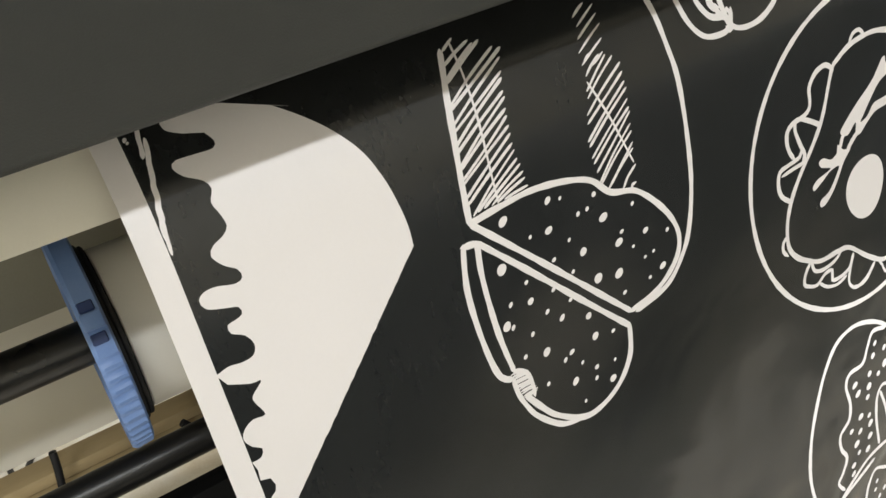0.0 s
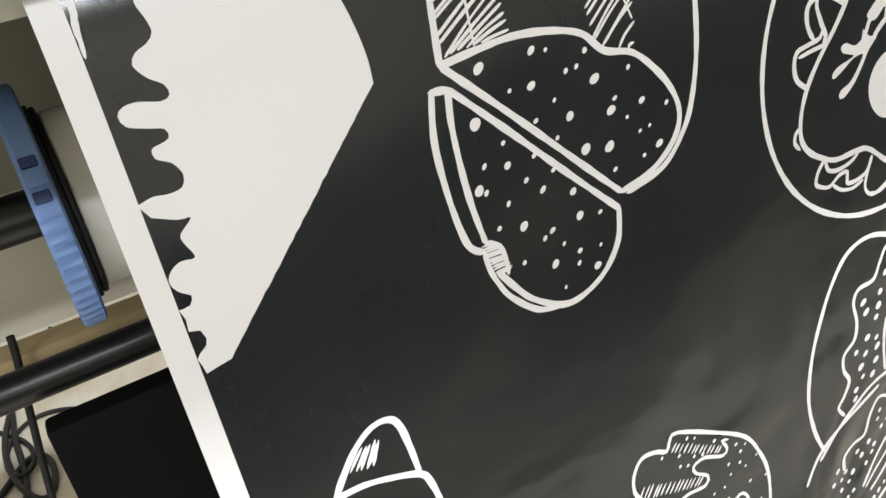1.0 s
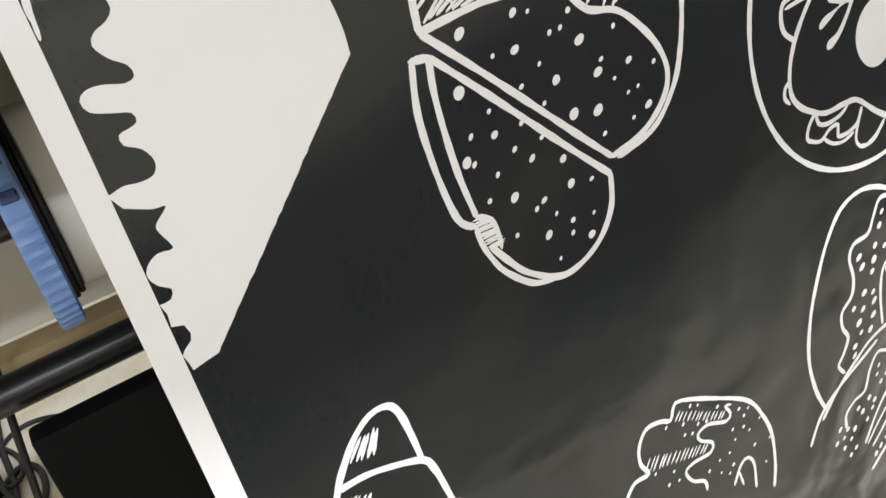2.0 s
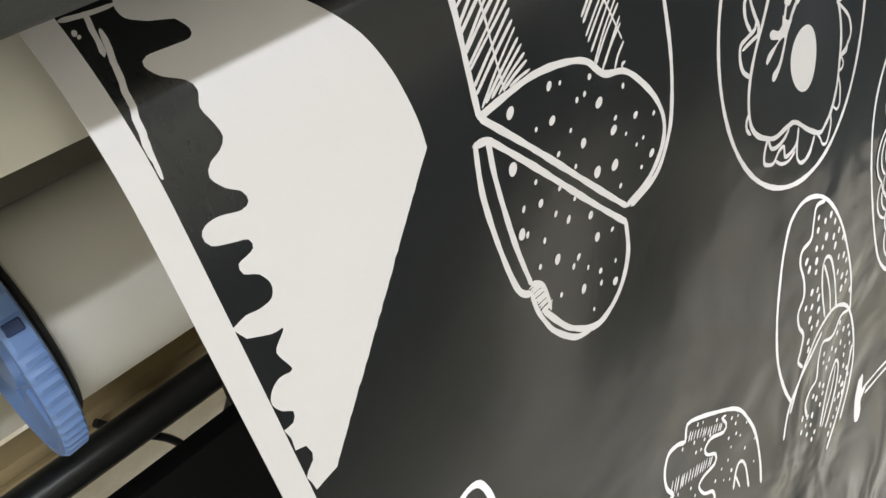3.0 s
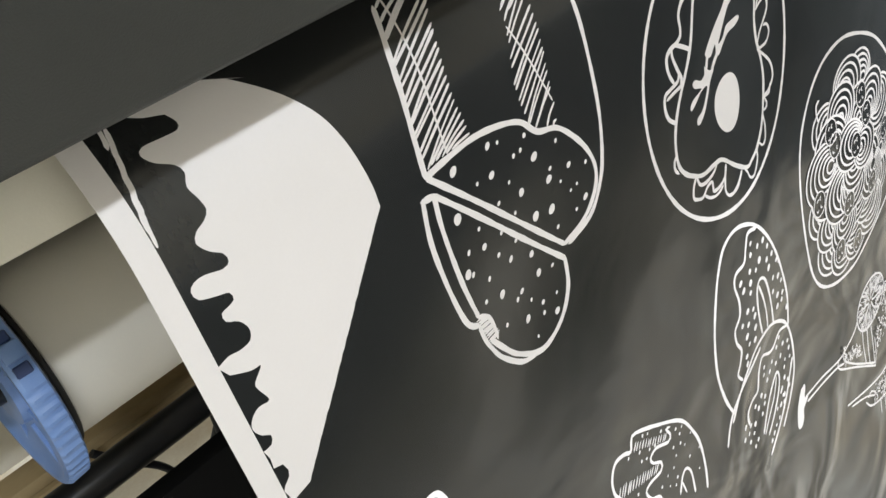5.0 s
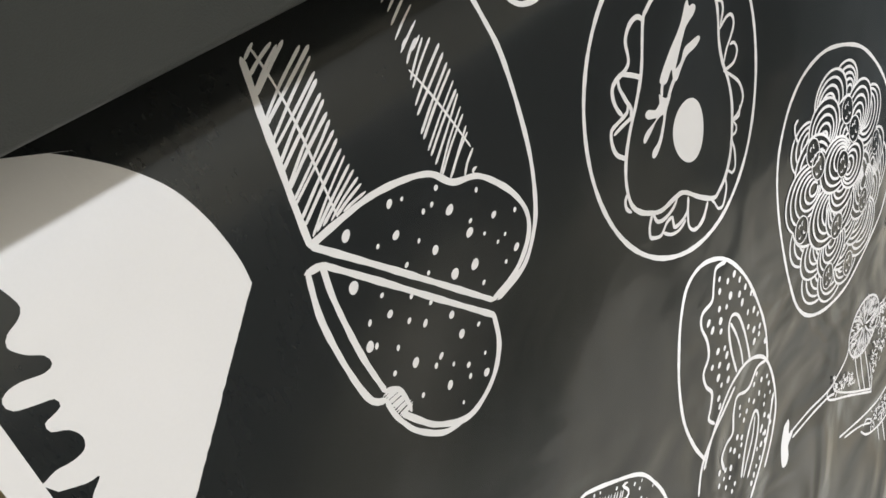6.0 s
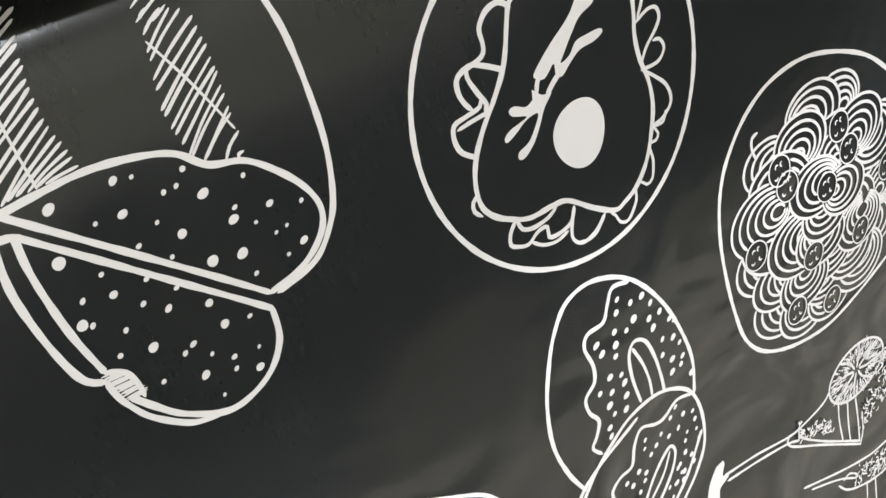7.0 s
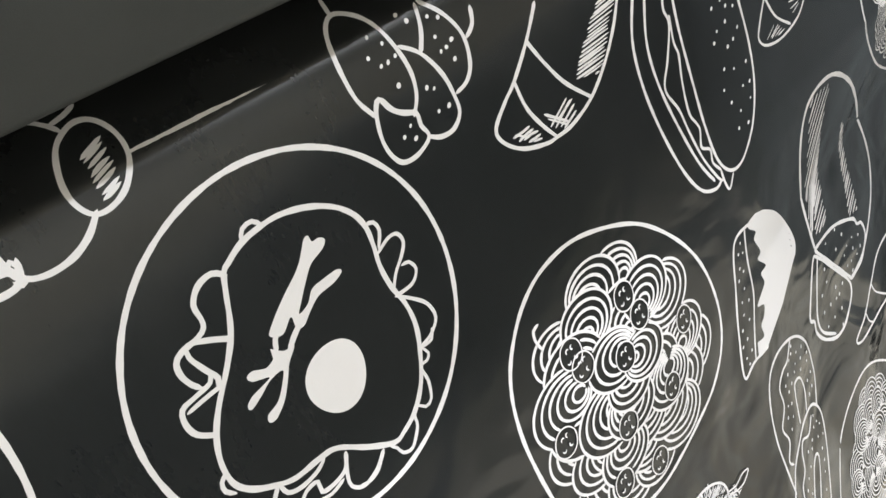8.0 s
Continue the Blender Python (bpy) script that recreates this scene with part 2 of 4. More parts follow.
def flange_disc(parent):
    """The blue end flange: ribbed rim, dished face, hub, slots and clip."""
    FR = 0.081
    segs = 240
    bm = bmesh.new()
    prof = [(-0.018, 0.03), (-0.018, FR - 0.004), (-0.0195, FR - 0.001), (-0.031, FR), (-0.0335, FR - 0.002), (-0.0335, FR - 0.007), (-0.030, FR - 0.011), (-0.027, FR - 0.03), (-0.027, 0.034), (-0.0325, 0.033), (-0.0325, 0.0165), (-0.018, 0.0165)]
    rings = []
    for i, (x0, r) in enumerate(prof):
        ring = []
        for k in range(segs):
            x = x0 + 0.0175
            rr = r - (0.0016 if i in (2, 3) and (k // 2) % 2 == 0 and (k / segs < 0.12 or 0.46 < k / segs < 0.93) else 0)
            a = k / segs * math.tau
            ring.append(bm.verts.new((x, RY + rr * math.cos(a), RZ + rr * math.sin(a))))
        rings.append(ring)
    for p, q in zip(rings, rings[1:] + rings[:1]):
        for k in range(segs):
            bm.faces.new((p[k], p[(k + 1) % segs], q[(k + 1) % segs], q[k]))
    part("flange", bm, BLUE, parent, "blue plastic end flange with ribbed rim")


flange_disc(roll)


def at_angle(bm, deg, radius):
    """Turns a piece built at the origin to its angle round the roll's axis."""
    bm.transform(pose(0.0185, RY, RZ) @ pose(0, 0, 0, deg, 0, 0) @ pose(0, radius, 0))
    return bm


for k in range(8):
    part("web", at_angle(box((-0.0305, -0.018, -0.0012), (-0.0265, 0.018, 0.0012), 0.0006, 1), 22 + 45 * k, 0.054), BLUE, roll)
part("clip", at_angle(box((-0.0335, -0.001, -0.0055), (-0.0205, 0.0034, 0.0055), 0.0014), 150, 0.081), BLUE, roll, "blue locking stub on the rim")
for deg in (143, 158):
    part("slot", at_angle(box((-0.0322, -0.005, -0.0036), (-0.0225, 0.0006, 0.0036), 0.0008, 1), deg, 0.081), DARK_BLUE, roll, "dark slot in the rim")
for deg in (200, 80, 320):
    part("screw", at_angle(tube(-0.0285, -0.0268, 0, 0, 0.003, 16, bevel=0.0004), deg, 0.045), STEEL, roll)

# ---- under the printer ----
boards = thing("cardboard_stack", "stacked flat brown cardboard packs behind the stand bar", "cardboard")
for i in range(3):
    part("board", box((-0.62 + 0.03 * i, 0.352 + 0.004 * i, 0.606 + 0.0125 * i), (1.3 - 0.02 * i, 0.392, 0.6175 + 0.0125 * i), 0.0015), CARDBOARD, boards)
for name, pts, r in (
    ("power_cable", [(-0.7, 0.9, 0.006), (-0.45, 1.02, 0.006), (-0.30, 1.12, 0.006), (-0.22, 1.30, 0.008), (-0.17, 1.22, 0.006), (-0.20, 1.05, 0.006), (-0.28, 1.25, 0.014), (-0.25, 1.50, 0.006), (-0.12, 1.8, 0.006)], 0.0065),
    ("data_cable", [(-0.42, 1.6, 0.005), (-0.27, 1.42, 0.005), (-0.19, 1.30, 0.005), (-0.23, 1.16, 0.016), (-0.29, 1.30, 0.006), (-0.20, 1.46, 0.005), (-0.10, 1.36, 0.005)], 0.005),
    ("power_cable", [(-0.30, 1.9, 0.006), (-0.22, 1.55, 0.006), (-0.26, 1.36, 0.006), (-0.20, 1.12, 0.006), (-0.35, 0.8, 0.006), (-0.6, 0.7, 0.006)], 0.0065),
    ("power_cable", [(0.15, 0.95, 0.006), (0.28, 1.05, 0.006), (0.40, 1.12, 0.006), (0.52, 1.32, 0.006), (0.7, 1.4, 0.006)], 0.0065),
):
    tagged(cable(name, pts, r, RUBBER), "black rubber cable lying in loops on the floor", "cable", group="cables on the floor")
for pts, r in (
    ([(-0.070, 0.346, 0.668), (-0.071, 0.3455, 0.655), (-0.074, 0.345, 0.64), (-0.088, 0.346, 0.56), (-0.13, 0.40, 0.3), (-0.17, 0.6, 0.02), (-0.19, 1.0, 0.006)], 0.0032),
    ([(0.136, 0.346, 0.70), (0.135, 0.3455, 0.66), (0.133, 0.345, 0.62), (0.131, 0.346, 0.57), (0.13, 0.40, 0.3), (0.15, 0.5, 0.02), (0.2, 0.9, 0.006)], 0.0032),
    ([(0.03, 0.346, 0.64), (0.048, 0.3455, 0.615), (0.062, 0.345, 0.60), (0.085, 0.346, 0.575), (0.12, 0.40, 0.4), (0.22, 0.5, 0.02), (0.3, 0.9, 0.006)], 0.0035),
):
    tagged(cable("hanging_cable", pts, r, RUBBER), "thin black cable hanging behind the stand bar", "cable", group="hanging cables")

# ---- ceiling lamps, all unseen; the last one is a fill for the floor ----
for x, y in LAMPS:
    lamp = thing("unseen_lamp", "unseen white ceiling lamp with a long lit diffuser", "lamp", group="ceiling lamps")
    part("housing", box((x - 0.64, y - 0.08, 2.655), (x + 0.64, y + 0.08, 2.70), 0.004), CEILING_PAINT, lamp)
    part("diffuser", box((x - 0.61, y - 0.05, 2.643), (x + 0.61, y + 0.05, 2.654), 0.002), LAMP_GLASS, lamp)

# ---- the printed sheet ----
SHEET_L, SHEET_R, MARGIN = 0.0103, 1.62, 0.0217
BEND = 0.11


def sheet_point(a, b, lift=0.0):
    """A place on the sheet: a mm from its left edge line, b mm down from the apron's crown; lift in mm off its face."""
    x, s = a / 1000, 1 - b / 1000
    wave = 0.0016 * math.sin(x * 13 + 0.8) * math.sin(s * 6 + 1) + 0.0012 * math.sin(x * 31 + s * 9)
    wave += 0.0015 * noise.noise(Vector((x * 26 + s * 7, s * 6, 7.7))) * min(1, max(0, (0.8 - s) * 4)) * min(1, max(0.25, (x - 0.1) * 3))
    wave += 0.004 * noise.noise(Vector((x * 7, s * 4, 3.1))) * min(1, max(0, (0.86 - s) * 3))
    low = max(0.0, 0.60 - s)
    u, v = min(0.65, max(-0.42, x - 0.4)), min(0.22, max(-0.38, s - 0.75))
    bow = 0.0037 + 0.0219 * u + 0.0301 * v - 0.0844 * u * u - 0.1045 * u * v + 0.0059 * v * v
    bow += -0.0318 * u ** 3 - 0.031 * u * u * v - 0.1157 * u * v * v + 0.0623 * v ** 3
    bow += 0.1125 * u ** 4 - 0.1018 * u ** 3 * v + 0.0964 * u * u * v * v - 0.0572 * u * v ** 3 + 0.0247 * v ** 4
    for bx, bs, size, height in ((0.22, 0.75, 0.07, 0.0074), (0.46, 0.60, 0.09, -0.0064), (0.55, 0.78, 0.08, 0.006), (0.73, 0.58, 0.09, -0.0072)):
        bow += height * math.exp(-((x - bx) ** 2 + (s - bs) ** 2) / size ** 2)
    crease = 0.10 * max(0.0, x - 0.90) * min(1, max(0, (0.70 - s) * 7))
    y = bow + crease + 0.3 * wave * min(1, max(0, (0.93 - s) * 6)) - 0.16 * low * low - lift / 1000
    if s <= 0.9:
        return Vector((x, y, s))
    t = (s - 0.9) / BEND
    r = BEND + lift / 1000
    return Vector((x, BEND - r * math.cos(t) + y + lift / 1000, 0.9 + r * math.sin(t)))


sheet = thing("printed_sheet", "glossy black printed sheet with white food drawings", "printed sheet")


def film():
    xs = [SHEET_L * 1000, 15, MARGIN * 1000] + [MARGIN * 1000 + (SHEET_R - MARGIN) * 1000 * k / 170 for k in range(1, 171)]
    bs = [-45 + 925 * k / 140 for k in range(141)]
    bm = bmesh.new()
    grids = [[[bm.verts.new(sheet_point(a, b, l)) for a in xs] for b in bs] for l in (0, -0.35)]
    for g, rows in enumerate(grids):
        for r0, r1 in zip(rows, rows[1:]):
            for k in range(len(xs) - 1):
                f = bm.faces.new((r0[k], r0[k + 1], r1[k + 1], r1[k]))
                f.material_index = 0 if g == 0 and k >= 2 else 1
    front, back = grids
    rim = [front[0], [r[-1] for r in front], front[-1], [r[0] for r in front]]
    rim2 = [back[0], [r[-1] for r in back], back[-1], [r[0] for r in back]]
    for p, q in zip(rim, rim2):
        for k in range(len(p) - 1):
            bm.faces.new((p[k], p[k + 1], q[k + 1], q[k])).material_index = 1
    return part("film", bm, [BLACK_PRINT, WHITE_FILM], sheet)


film()


def spline(pts, closed=False, step=2.5):
    """A smooth line through the knots."""
    n = len(pts)
    if n < 3 and not closed:
        (ax, ay), (bx, by) = pts
        k = max(1, int(math.hypot(bx - ax, by - ay) / step))
        return [(ax + (bx - ax) * i / k, ay + (by - ay) * i / k) for i in range(k + 1)]
    out = []
    for i in range(n if closed else n - 1):
        p = [pts[(i + j) % n] if closed else pts[min(n - 1, max(0, i + j))] for j in (-1, 0, 1, 2)]
        d = math.hypot(p[2][0] - p[1][0], p[2][1] - p[1][1])
        k = max(2, int(d / step))
        for s in range(k):
            t = s / k
            out.append(tuple(0.5 * (2 * p[1][c] + (p[2][c] - p[0][c]) * t + (2 * p[0][c] - 5 * p[1][c] + 4 * p[2][c] - p[3][c]) * t * t + (3 * p[1][c] - p[0][c] - 3 * p[2][c] + p[3][c]) * t ** 3) for c in (0, 1)))
    if not closed:
        out.append(pts[-1])
    return out


class Drawing:
    """One white drawing on the sheet, laid out in mm from its own origin."""

    def __init__(self, name, a, b):
        self.name, self.a, self.b = name, a, b
        self.bm, self.lift, self.edge = bmesh.new(), 0.09, []
        self.rnd = random.Random(a * 31 + b)

    def vert(self, p):
        return self.bm.verts.new((self.a + p[0], self.b + p[1], self.lift))

    def ribbon(self, line, width, closed=False, taper=False):
        self.lift += 0.004
        n = len(line)
        if n < 2:
            return
        rows = []
        ph = self.rnd.random() * 9
        for i, p in enumerate(line):
            q0 = line[i - 1] if i or closed else line[0]
            q1 = line[(i + 1) % n] if i < n - 1 or closed else line[-1]
            dx, dy = q1[0] - q0[0], q1[1] - q0[1]
            l = math.hypot(dx, dy) or 1
            w = width * 0.5 * (1 + 0.10 * math.sin(i * 0.37 + ph) + 0.05 * math.sin(i * 1.3 + ph))
            if not closed and i in (0, n - 1):
                w *= 0.55
            if taper:
                w *= 0.55 + 0.45 * math.sin(math.pi * min(1, 0.12 + i / n))
            nx, ny = -dy / l * w, dx / l * w
            rows.append((self.vert((p[0] + nx, p[1] + ny)), self.vert((p[0] - nx, p[1] - ny))))
        for (p, q), (r, s) in zip(rows, rows[1:] + (rows[:1] if closed else [])):
            self.bm.faces.new((p, q, s, r))
        if not closed:
            for (p, q), c, m in ((rows[0], line[0], line[1]), (rows[-1], line[-1], line[-2])):
                l = math.hypot(c[0] - m[0], c[1] - m[1]) or 1
                tip = self.vert((c[0] + (c[0] - m[0]) / l * width * 0.4, c[1] + (c[1] - m[1]) / l * width * 0.4))
                self.bm.faces.new((p, q, tip))

    def stroke(self, width, pts, closed=False):
        self.ribbon(spline(pts, closed), width, closed)

    def outline(self, pts, curved):
        if curved:
            self.edge += spline(pts, False, 1.6)
            return
        if self.edge:
            pts = [self.edge.pop()] + pts
        for (x0, y0), (x1, y1) in zip(pts, pts[1:]):
            n = max(1, int(math.hypot(x1 - x0, y1 - y0) / 3))
            self.edge += [(x0 + (x1 - x0) * k / n + self.rnd.uniform(-0.22, 0.22), y0 + (y1 - y0) * k / n + self.rnd.uniform(-0.22, 0.22)) for k in range(n)]
        self.edge.append(pts[-1])

    def fill(self):
        """Closes the outline and fills it, ear by ear, then cuts it into strips so that it can bend."""
        self.lift += 0.004
        pts = [p for i, p in enumerate(self.edge) if i == 0 or math.dist(p, self.edge[i - 1]) > 0.25]
        self.edge = []

        def side(a, b, c):
            return (b[0] - a[0]) * (c[1] - a[1]) - (b[1] - a[1]) * (c[0] - a[0])

        if sum(p[0] * q[1] - q[0] * p[1] for p, q in zip(pts, pts[1:] + pts[:1])) < 0:
            pts.reverse()
        verts = [self.vert(p) for p in pts]
        left, made = list(range(len(pts))), []
        while len(left) > 2:
            for k in range(len(left)):
                i0, i1, i2 = left[k - 1], left[k], left[(k + 1) % len(left)]
                a, b, c = pts[i0], pts[i1], pts[i2]
                if side(a, b, c) <= 1e-5:
                    continue
                if any(side(a, b, pts[q]) > 1e-4 and side(b, c, pts[q]) > 1e-4 and side(c, a, pts[q]) > 1e-4 for q in left if q not in (i0, i1, i2)):
                    continue
                break
            else:
                k = max(range(len(left)), key=lambda q: -abs(side(pts[left[q - 1]], pts[left[q]], pts[left[(q + 1) % len(left)]])))
                i0, i1, i2 = left[k - 1], left[k], left[(k + 1) % len(left)]
            made.append(self.bm.faces.new((verts[i0], verts[i1], verts[i2])))
            left.pop(k)
        lo = [min(p[c] for p in pts) + (self.a, self.b)[c] for c in (0, 1)]
        hi = [max(p[c] for p in pts) + (self.a, self.b)[c] for c in (0, 1)]
        for c in (0, 1):
            cut = lo[c] + 8
            while cut < hi[c]:
                made = [q for q in self.bm.faces if q.verts[0].co.z > self.lift - 0.001]
                geom = list({v for q in made for v in q.verts}) + list({e for q in made for e in q.edges}) + made
                bmesh.ops.bisect_plane(self.bm, geom=geom, plane_co=(cut if c == 0 else 0, cut if c else 0, 0), plane_no=(1 - c, c, 0))
                cut += 8

    def disc(self, x, y, r, squash=1.0, turn=0.0, segs=40):
        self.lift += 0.001
        c, s = math.cos(turn), math.sin(turn)
        ring = []
        for k in range(segs):
            t = k / segs * math.tau
            rr = r * (1 + 0.03 * math.sin(3 * t + x))
            u, v = rr * math.cos(t), rr * squash * math.sin(t)
            ring.append(self.vert((x + u * c - v * s, y + u * s + v * c)))
        self.bm.faces.new(ring)

    def dots(self, size, pts):
        for x, y in pts:
            self.disc(x, y, size * 0.5 * self.rnd.uniform(0.72, 1.12), self.rnd.uniform(0.66, 0.9), -0.7 + self.rnd.uniform(-0.3, 0.3), 12)

    def hatch(self, width, quad, n, skew=0.0):
        """Strokes across a four-sided field, climbing by skew of its height."""
        (p0, p1, q0, q1) = quad
        for k in range(n):
            s = (k + self.rnd.uniform(-0.2, 0.2)) / (n - 1) * (1 + skew)
            t0 = max(0.0, (s - 1) / skew) if skew else 0.0
            t1 = min(1.0, s / skew) if skew else 1.0
            t0, t1 = t0 + self.rnd.uniform(-0.04, 0.08), t1 + self.rnd.uniform(-0.1, 0.04)
            if t1 - t0 < 0.12:
                continue

            def at(t):
                e = s - skew * t
                return [(p0[c] + (p1[c] - p0[c]) * e) * (1 - t) + (q0[c] + (q1[c] - q0[c]) * e) * t for c in (0, 1)]

            u, v = at(t0), at(t1)
            m = [(u[c] + v[c]) / 2 + self.rnd.uniform(-0.4, 0.4) for c in (0, 1)]
            self.ribbon(spline([u, m, v]), width * self.rnd.uniform(0.75, 1.1), taper=True)

    def noodles(self, rim, eyes, size):
        """Fans of nested arcs that overlap one another inside the rim, with dark olives between."""
        mx, my = sum(p[0] for p in rim) / len(rim), sum(p[1] for p in rim) / len(rim)
        wide = 1.3
        rim = [(mx + (x - mx) * 0.76, my + (y - my) * 0.84) for x, y in spline(rim, True, 4)]

        def inside(p):
            hit = False
            for (x0, y0), (x1, y1) in zip(rim, rim[1:] + rim[:1]):
                if (y0 > p[1]) != (y1 > p[1]) and p[0] < (x1 - x0) * (p[1] - y0) / (y1 - y0) + x0:
                    hit = not hit
            return hit

        def apart(p, q):
            return math.hypot((p[0] - q[0]) / wide, p[1] - q[1])

        xs, ys = [p[0] for p in rim], [p[1] for p in rim]
        fans = []
        for _ in range(5000):
            c = (self.rnd.uniform(min(xs), max(xs)), self.rnd.uniform(min(ys), max(ys)))
            if inside(c) and all(apart(c, q) > 21 * size for q, _, _ in fans):
                out = math.atan2(c[1] - my, c[0] - mx)
                fans.append((c, self.rnd.uniform(22, 30) * size, out + self.rnd.uniform(-1.2, 1.2)))
        fans.sort(key=lambda f: -apart(f[0], (mx, my)) + self.rnd.uniform(-30, 30))
        blots = [(e, 13.2) for e in eyes]
        for i, (c, r, turn) in enumerate(fans):
            for k in range(6):
                rr = r - k * 4.7 * size
                if rr < 3 * size:
                    break
                slip = (r - rr) * 0.54
                run = []
                for s in range(61):
                    t = turn + (s / 60 - 0.5) * math.tau * 0.94
                    p = (c[0] + wide * (rr * math.cos(t) - slip * math.cos(turn)), c[1] + rr * math.sin(t) - slip * math.sin(turn))
                    cut = any(apart(p, q) < d - 0.3 for q, d, _ in fans[i + 1:]) or any(math.dist(p, q) < d for q, d in blots)
                    if cut:
                        if len(run) > 3:
                            self.ribbon(run, 2.6 * size)
                        run = []
                    else:
                        run.append(p)
                if len(run) > 3:
                    self.ribbon(run, 2.6 * size)
        for e in eyes:
            lean = self.rnd.uniform(-0.5, 0.5)
            self.ribbon([(e[0] + 12.6 * math.cos(q / 24 * math.tau + lean) * (1 - 0.02 * math.sin(q)), e[1] + 13.0 * math.sin(q / 24 * math.tau + lean)) for q in range(24)], 1.3, True)
            for ox, oy, tw in ((-4.5, 4.5, 0.4), (3.5, -5, 2.2), (4.5, 3.8, 1.2), (-2.5, -4, 3)):
                self.ribbon([(e[0] + ox + 2.0 * math.cos(tw + lean + q), e[1] + oy + 2.0 * math.sin(tw + lean + q)) for q in (0, 0.7, 1.4, 2.1, 2.8)], 1.5)

    def citrus(self, x, y, r):
        """A slice of lemon: rind, rays and ragged pulp."""
        ring = [(x + 1.55 * r * math.cos(t / 40 * math.tau), y + r * 0.95 * math.sin(t / 40 * math.tau)) for t in range(40)]
        self.ribbon(ring, 2.8, True)
        for k in range(8):
            t = k / 8 * math.tau + 0.2
            self.ribbon(spline([(x + 5 * math.cos(t), y + 3 * math.sin(t)), (x + r * 0.65 * math.cos(t + 0.1), y + r * 0.5 * math.sin(t + 0.1)), (x + r * 1.45 * math.cos(t), y + r * 0.9 * math.sin(t))]), 2.6)
        for k in range(300):
            t, q = self.rnd.uniform(0, math.tau), r * self.rnd.uniform(0.35, 0.86)
            l = self.rnd.uniform(2, 7)
            self.ribbon([(x + 1.55 * q * math.cos(t), y + q * math.sin(t)), (x + 1.55 * (q + l * 0.5) * math.cos(t + 0.05), y + (q + l * 0.5) * math.sin(t + 0.05)), (x + 1.55 * (q + l) * math.cos(t + 0.02), y + (q + l) * math.sin(t))], self.rnd.uniform(0.8, 2.2))

    def leaves(self, pts, n):
        """Ragged sprig strokes round the given places."""
        for k in range(n * 7):
            x, y = pts[k % len(pts)]
            x, y = x + self.rnd.gauss(0, 5), y + self.rnd.gauss(0, 4)
            t, l = self.rnd.uniform(0, math.tau), self.rnd.uniform(3, 8)
            self.ribbon(spline([(x, y), (x + l * 0.5 * math.cos(t), y + l * 0.5 * math.sin(t)), (x + l * math.cos(t + 0.5), y + l * math.sin(t + 0.5))], step=1.5), self.rnd.uniform(1.0, 2.2), taper=True)

    def finish(self):
        for v in self.bm.verts:
            v.co = sheet_point(v.co.x, v.co.y, v.co.z)
        part(self.name + "_drawing", self.bm, WHITE_FILM, sheet, "white line drawing")



d = Drawing("cake", 85, 48)
d.outline([(0.7, 0.3), (10.4, 8.1), (20.9, 18.2), (30.9, 31.7), (37.1, 47.1), (40.5, 60.6), (42.2, 72.5), (42.1, 82.3)], True)
d.outline([(-50.4, 171.6), (-61.8, 173.2), (-63, 165.7)], False)
d.outline([(-61.9, 164.2), (-58, 161.6), (-57, 158.9), (-58.3, 154.3), (-62.6, 153.1), (-62, 147.7)], False)
d.outline([(-63.2, 142.9), (-58.6, 142.8), (-56.8, 139), (-60.4, 136.2), (-63, 131.1), (-60.9, 126.7), (-56.1, 124.3), (-50.3, 124.8), (-52.8, 117.2), (-52.5, 114), (-46.8, 109.2), (-51.6, 108.3), (-60.7, 104)], True)
d.outline([(-64.1, 97.8), (-62, 97.5), (-57.5, 96.6), (-51.6, 97.6), (-46.1, 96.8), (-44.1, 92.3), (-46.6, 86.9), (-51.8, 83.5), (-51.9, 79.6), (-48.6, 78.8), (-44.6, 77.6), (-44.9, 74), (-50.6, 72), (-57.7, 69.1), (-59.2, 64.7), (-56.5, 62.1), (-51, 61.8), (-42.8, 64), (-39.1, 62.6), (-39.8, 58.6), (-44.8, 54.6), (-48.2, 49.1), (-45.8, 45.3), (-40.7, 43.1), (-37.6, 39.8), (-38.4, 34.5), (-40, 28.8), (-37.6, 23.8), (-39.4, 19.7), (-46, 15.5), (-48.9, 11), (-46.4, 8.6), (-37.9, 8.8), (-30.3, 8.9), (-28.5, 6.2), (-30.9, 1.8)], True)
d.outline([(-39.1, -0.6), (-42.5, -2.3), (-45, -4.1), (-45.8, -6.7), (-45.3, -9.3), (-43.4, -12.6)], True)
d.outline([(-19.3, -7.7), (8.5, 3.2)], True)
d.fill()
d.finish()

d = Drawing("loaf", 173, 49)
d.stroke(3.5, [(0.1, 0.8), (-6.9, 23.7), (-11, 50.1), (-13.1, 83.9)])
d.stroke(3.5, [(-13.1, 83.9), (5.2, 82.3), (27.7, 81.6), (50.1, 85.1), (66.9, 91.2), (79.2, 102.6), (97.1, 108.6), (112.3, 122.5), (122.3, 136.9), (125.7, 150.2), (120.8, 162.9), (106.3, 174.7), (83.8, 181.1)])
d.stroke(3.5, [(-13.1, 83.9), (15, 111.6), (47.6, 144.4), (83.8, 181.1)])
d.stroke(3.5, [(87.9, 182.9), (112.7, 175.8), (127.4, 160.5), (134.7, 145), (140, 119.9), (141.2, 91.4), (139.8, 59.6), (135.2, 36.7), (132, 14.9), (126.9, -4.5), (118.4, -24.5), (105.1, -45.8)])
d.finish()

d = Drawing("loaf_half", 161, 144)
d.stroke(3.5, [(0.5, -0.2), (26.8, 26.5), (58.1, 58.9), (93.6, 95.2)])
